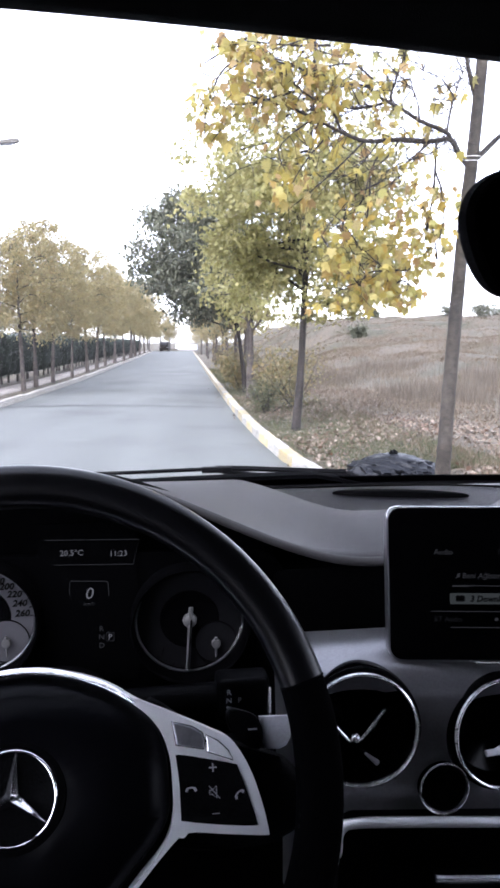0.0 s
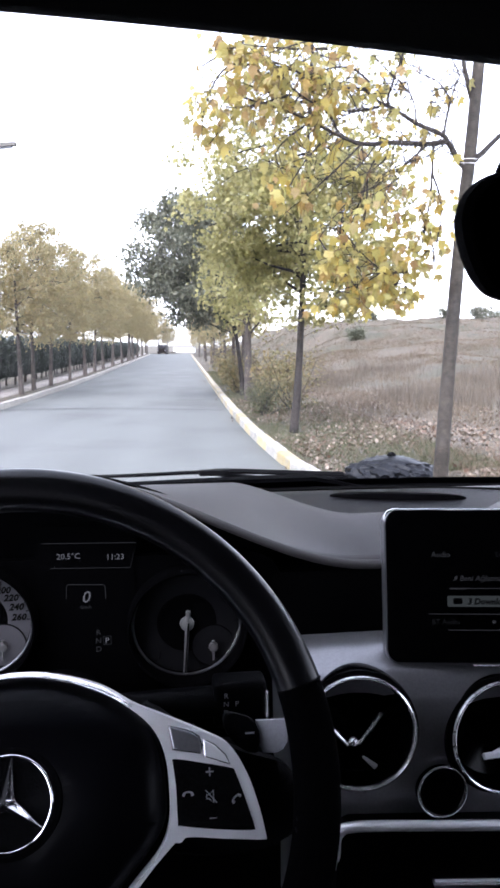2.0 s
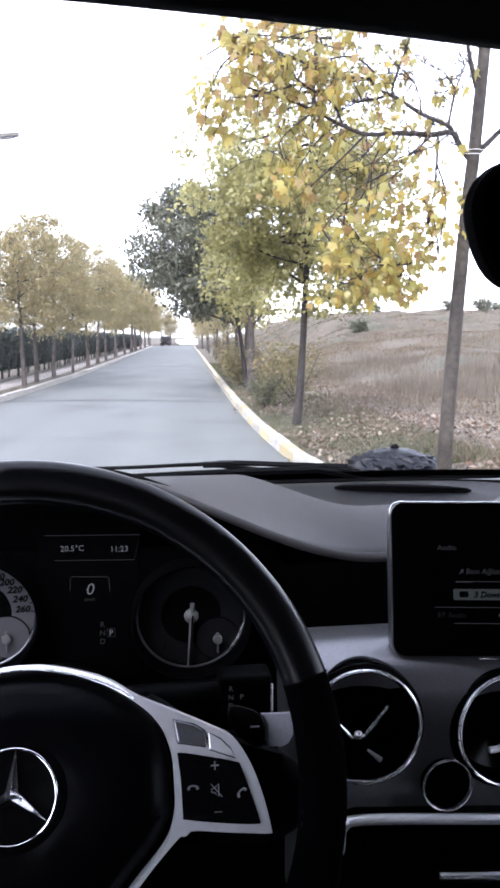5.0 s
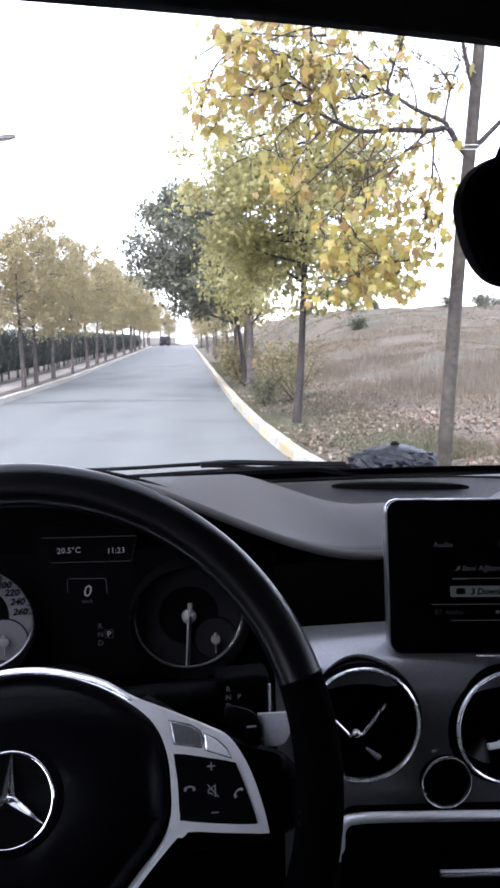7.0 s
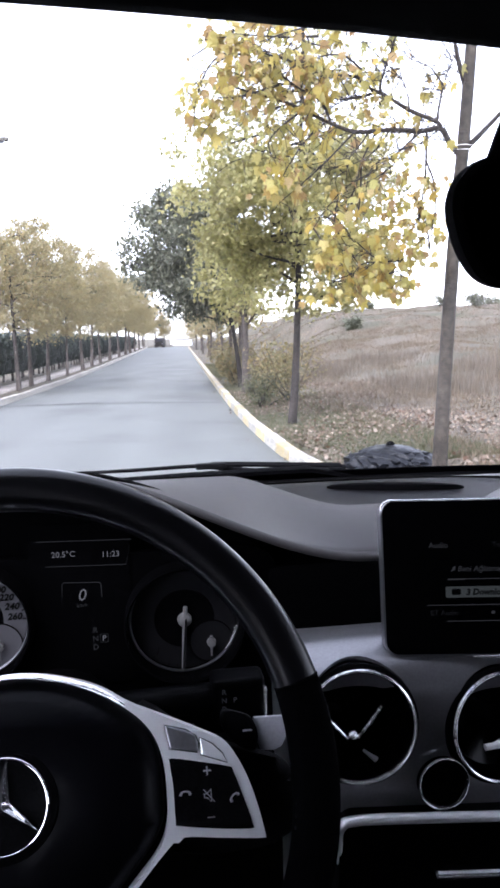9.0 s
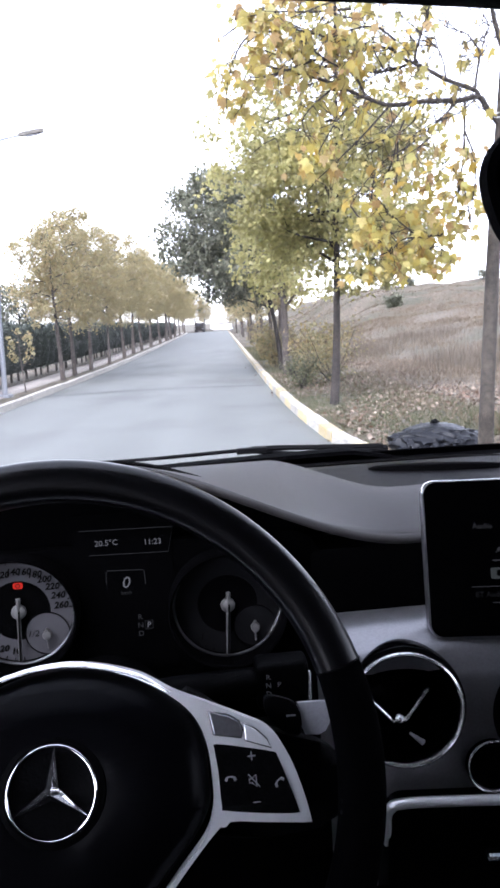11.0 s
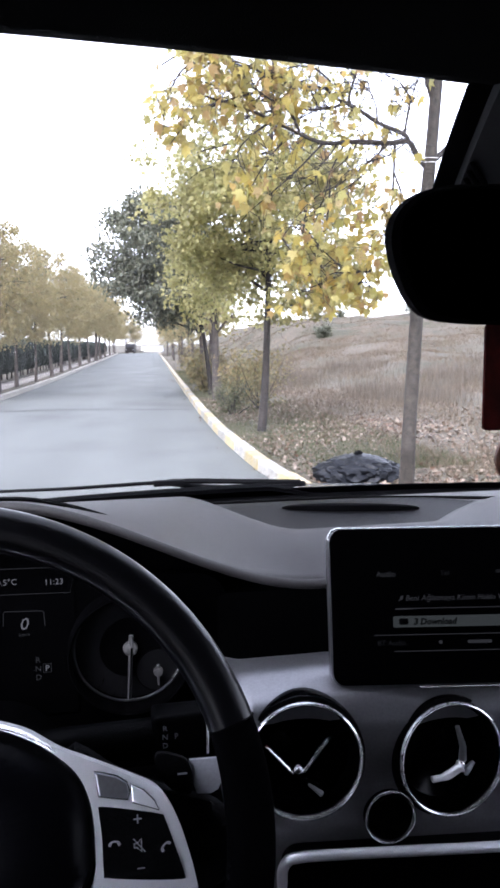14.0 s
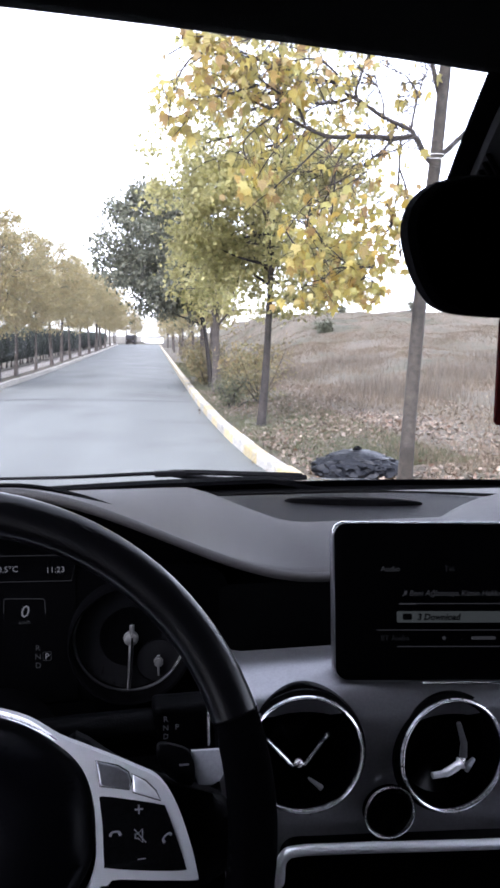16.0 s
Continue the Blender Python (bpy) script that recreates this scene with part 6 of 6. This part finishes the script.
arc = [Vector(((a[0] + b[0]) / 2, (a[1] + b[1]) / 2, 0.0022)) for a, b in zip(OUTER[:4], INNER[:-5:-1])]
arc = spline([Vector((-q.x, q.y, q.z)) for q in arc[:0:-1]] + arc, 5)
arc_edge = part("arc_edge", tube(bmesh.new(), arc, [0.0005 + 0.0013 * math.sin(math.pi * k / (len(arc) - 1)) ** 0.5 for k in range(len(arc))], 12), CHROME, trim, "bright rounded upper edge")
part("column", tube(bmesh.new(), [(0, -0.01, -0.034), (0, -0.01, -0.16), (0, 0.0, -0.26)], [0.052, 0.055, 0.055], 24), BLACK, wheel)



def crown(ob):
    """Bends a part of the wheel's face back towards its upper edge, as the moulding is."""
    bm = bmesh.new()
    bm.from_mesh(ob.data)
    for k in range(26):
        bmesh.ops.bisect_plane(bm, geom=list(bm.verts) + list(bm.edges) + list(bm.faces), plane_co=(0, -0.03 + 0.004 * k, 0), plane_no=(0, 1, 0))
    for v in bm.verts:
        v.co.z -= 2.7 * max(0.0, v.co.y + 0.025) ** 2 + 9.0 * max(0.0, v.co.y - 0.036) ** 2
    bm.to_mesh(ob.data)
    bm.free()
    ob.data.set_sharp_from_angle(angle=radians(45))


for ob in [trim, *trim.children_recursive] + [q for q in wheel.children if q.name.startswith(("airbag_cover", "star_dish", "badge_ring"))] + list(badge.children):
    crown(ob)

# ---- selector stalk ----
stalk = thing("gear_stalk", (0.03, 0.545, 0.90), "black selector stalk with pale gear letters behind the wheel", "control stalk", CAR)
part("arm", tube(bmesh.new(), [(-0.09, 0.02, 0.025), (-0.03, 0.012, 0.032), (0.03, 0.008, 0.034)], [0.011, 0.011, 0.012], 12), BLACK, stalk)
end = part("end_cap", box(bmesh.new(), 0.022, 0.062, -0.004, 0.020, 0.017, 0.052, 0.005, 3), BLACK, stalk)
mm = facing(0, -0.0046, 0, 0)
for c, x, z in (("R", 0.031, 0.0415), ("N", 0.031, 0.0350), ("D", 0.031, 0.0285), ("P", 0.039, 0.0350)):
    writing("gear_letter", c, 0.0056, mm @ Matrix.Translation((x, z, 0)), KEYMARK, end, 0, "CENTER")
part("edge_line", tube(bmesh.new(), [(0.0615, -0.004, 0.021), (0.0615, -0.004, 0.045)], 0.0011, 6), CHROME, end)

# ---- mirror, sensor cover, hanging ornament ----
mirror = thing("rear_view_mirror", (MID + 0.003, 0.450, 1.2645), "black rear view mirror with a dimmed glass", "mirror", CAR)
side = spline([(0.0, 0.0395, 0), (0.05, 0.0395, 0), (0.088, 0.0365, 0), (0.108, 0.0265, 0), (0.1155, 0.0110, 0), (0.1115, -0.0080, 0), (0.1015, -0.0265, 0), (0.088, -0.0365, 0), (0.06, -0.0398, 0), (0.0, -0.0400, 0)], 4)
outline = [(p.x, p.y) for p in side] + [(-p.x, p.y) for p in side[-2:0:-1]]
m = facing(0, 0, 0, -4, 5)
bm = bmesh.new()
layers = [[bm.verts.new(m @ Vector((x * s, y * s, h))) for x, y in outline] for s, h in ((0.97, 0.004), (1.0, 0.001), (1.0, -0.008), (0.95, -0.020), (0.80, -0.030), (0.45, -0.036))]
for a, b in zip(layers, layers[1:]):
    for j in range(len(a)):
        bm.faces.new((a[j], a[(j + 1) % len(a)], b[(j + 1) % len(a)], b[j]))
bm.faces.new(layers[-1])
bm.faces.new(layers[0][::-1])
part("housing", bm, LINING, mirror)
part("glass", plate(bmesh.new(), [(x * 0.955, y * 0.93) for x, y in outline], 0.003, 0.0046, 0, 2, m), MIRROR, mirror, "dark dimmed mirror glass")
part("stem", tube(bmesh.new(), [(0, 0.03, 0.0), (-0.002, 0.035, 0.03), (-0.005, 0.01, 0.06)], [0.014, 0.013, 0.018], 12), BLACK, mirror)

COVER = 0.34
cover = thing("sensor_cover", (COVER, 0.55, 1.34), "black slotted sensor cover behind the mirror", "sensor cover", CAR)
ORIGIN = Vector((COVER, 0.55, 1.34))


def half_width(s):
    return 0.0965 - (1.0 - s) * 0.212


def under_glass(x, s, depth):
    return glass_line(x, s) + Vector((0, -0.42, -0.9)).normalized() * depth - ORIGIN


bm = bmesh.new()
rows = []
for s in (1.01, 0.98, 0.95, 0.92, 0.89, 0.86, 0.82):
    h = half_width(s) - 0.015
    deep = 0.020 if s > 0.84 else 0.012
    rows.append([bm.verts.new(under_glass(COVER + x, s, d)) for x, d in ((-h, 0.001), (-h + 0.002, 0.4 * deep), (-h + 0.034, 0.7 * deep), (-h + 0.036, deep), (0, 1.15 * deep), (h - 0.022, deep), (h, 0.001))])
for a, b in zip(rows, rows[1:]):
    for j in range(len(a) - 1):
        bm.faces.new((a[j], a[j + 1], b[j + 1], b[j]))
bm.faces.new(rows[-1])
shell = part("shell", bm, material("grey_black_sensor_plastic", (0.0080, 0.0078, 0.0092), 0.6, spec=0.25, grain=0.2, size=500, blotch=0.2, blotch_size=20), cover)
for k in range(6):
    s = 0.912 - 0.0125 * k
    h = half_width(s) - 0.015
    p, q = under_glass(COVER - h + 0.004, s, 0.0095), under_glass(COVER - h + 0.024, s - 0.022, 0.0135)
    part("slot", tube(bmesh.new(), [p, q], 0.0018, 6), LINING, shell)
bm = bmesh.new()
rows = [[bm.verts.new(under_glass(COVER - half_width(s) + x, s, d)) for x, d in ((0, 0.0006), (0.018, 0.0006), (0.018, 0.0022), (0, 0.0022))] for s in np.linspace(1.03, 0.82, 14)]
for a, b in zip(rows, rows[1:]):
    for j in range(4):
        bm.faces.new((a[j], a[(j + 1) % 4], b[(j + 1) % 4], b[j]))
frit = part("frit_band", bm, LINING, cover, "printed black band on the glass")
bm = bmesh.new()
for k in range(46):
    s = 0.998 - 0.0040 * k
    q = under_glass(COVER - half_width(s) - 0.0006, s, 0.001)
    bmesh.ops.create_cone(bm, cap_ends=True, segments=8, radius1=0.0013, radius2=0.0013, depth=0.0006, matrix=Matrix.Translation(q) @ Vector((0, -0.42, -0.9)).to_track_quat("Z", "Y").to_matrix().to_4x4())
tagged(part("frit_dots", bm, LINING, frit, "printed black dots on the glass edge"), kind="stuff")

tag_card = thing("hanging_ornament", (0.283, 0.452, 1.1935), "dark red hanging card with a round wooden pendant", "ornament", CAR)
m = facing(0, 0, 0, 0, 6)
part("string", tube(bmesh.new(), [(0.015, 0.02, 0.10), (0.004, 0.008, 0.06), (0, 0, 0.034)], 0.0009, 6), TWINE, tag_card)
card = part("card", plate(bmesh.new(), rounded(0.064, 0.0640, 0.003), -0.0012, 0.0012, 0.0005, 1, m), RED, tag_card, "dark red patterned card")
part("emblem", plate(bmesh.new(), [(p[0], p[1]) for p in spline([(-0.014, -0.012, 0), (-0.017, 0.0, 0), (-0.010, 0.012, 0), (0.004, 0.016, 0), (0.014, 0.006, 0), (0.012, -0.010, 0), (0.0, -0.018, 0)], 3, True)], 0.0012, 0.002, 0.0003, 1, m), BLACK, card)
part("pale_patch", plate(bmesh.new(), rounded(0.012, 0.014, 0.005, -0.010, -0.006), 0.002, 0.0026, 0.0003, 1, m), GREYCAP, card)
part("pendant", lathe(bmesh.new(), [(0.001, -0.003), (0.0135, -0.0027), (0.0162, -0.001), (0.0162, 0.001), (0.0135, 0.0027), (0.011, 0.0022), (0.001, 0.0022)], facing(-0.0060, 0, -0.0500, 0, 6), 40), WOODEN, tag_card, "round turned wooden pendant")
part("link", tube(bmesh.new(), [(-0.006, 0, -0.031), (-0.006, 0, -0.035)], 0.0012, 6), TWINE, tag_card)

# ---- kerb stones ----


def kerb_stones(name, edge, side, label, y0, y1, step, colours):
    root = thing(name, (0, 0, 0), label, "kerb", kind="structure")
    shape = {}
    rr = random.Random(17)
    for m in set(colours):
        bm = box(bmesh.new(), 0, 0.13, 0.006, step - 0.006, -0.14, 0.085, 0.018, 2)
        me = bpy.data.meshes.new("kerb_stone")
        bm.to_mesh(me)
        bm.free()
        me.materials.append(m)
        shape[m.name] = me
    k, y = 0, y0
    while y < y1:
        a, b = float(edge(y)), float(edge(y + step))
        ob = new("kerb_stone", shape[colours[k % len(colours)].name])
        ob.parent = root
        turn = math.degrees(math.atan2(-(b - a), step))
        ob.matrix_basis = pose(a - (0.13 if side < 0 else 0), y, rr.uniform(-0.008, 0.008), 0, rr.uniform(-1, 1), turn + rr.uniform(-0.4, 0.4))
        y += step
        k += 1
    return root


kerb_stones("kerb_right", kerb_right, 1, "kerb of stones painted alternately yellow and white, worn", -3.0, 108, 0.75, [KERB_YELLOW, KERB_WHITE])
kerb_stones("kerb_left", kerb_left, -1, "worn whitish kerb of cast stones", -3.0, 108, 0.9, [KERB_WHITE])
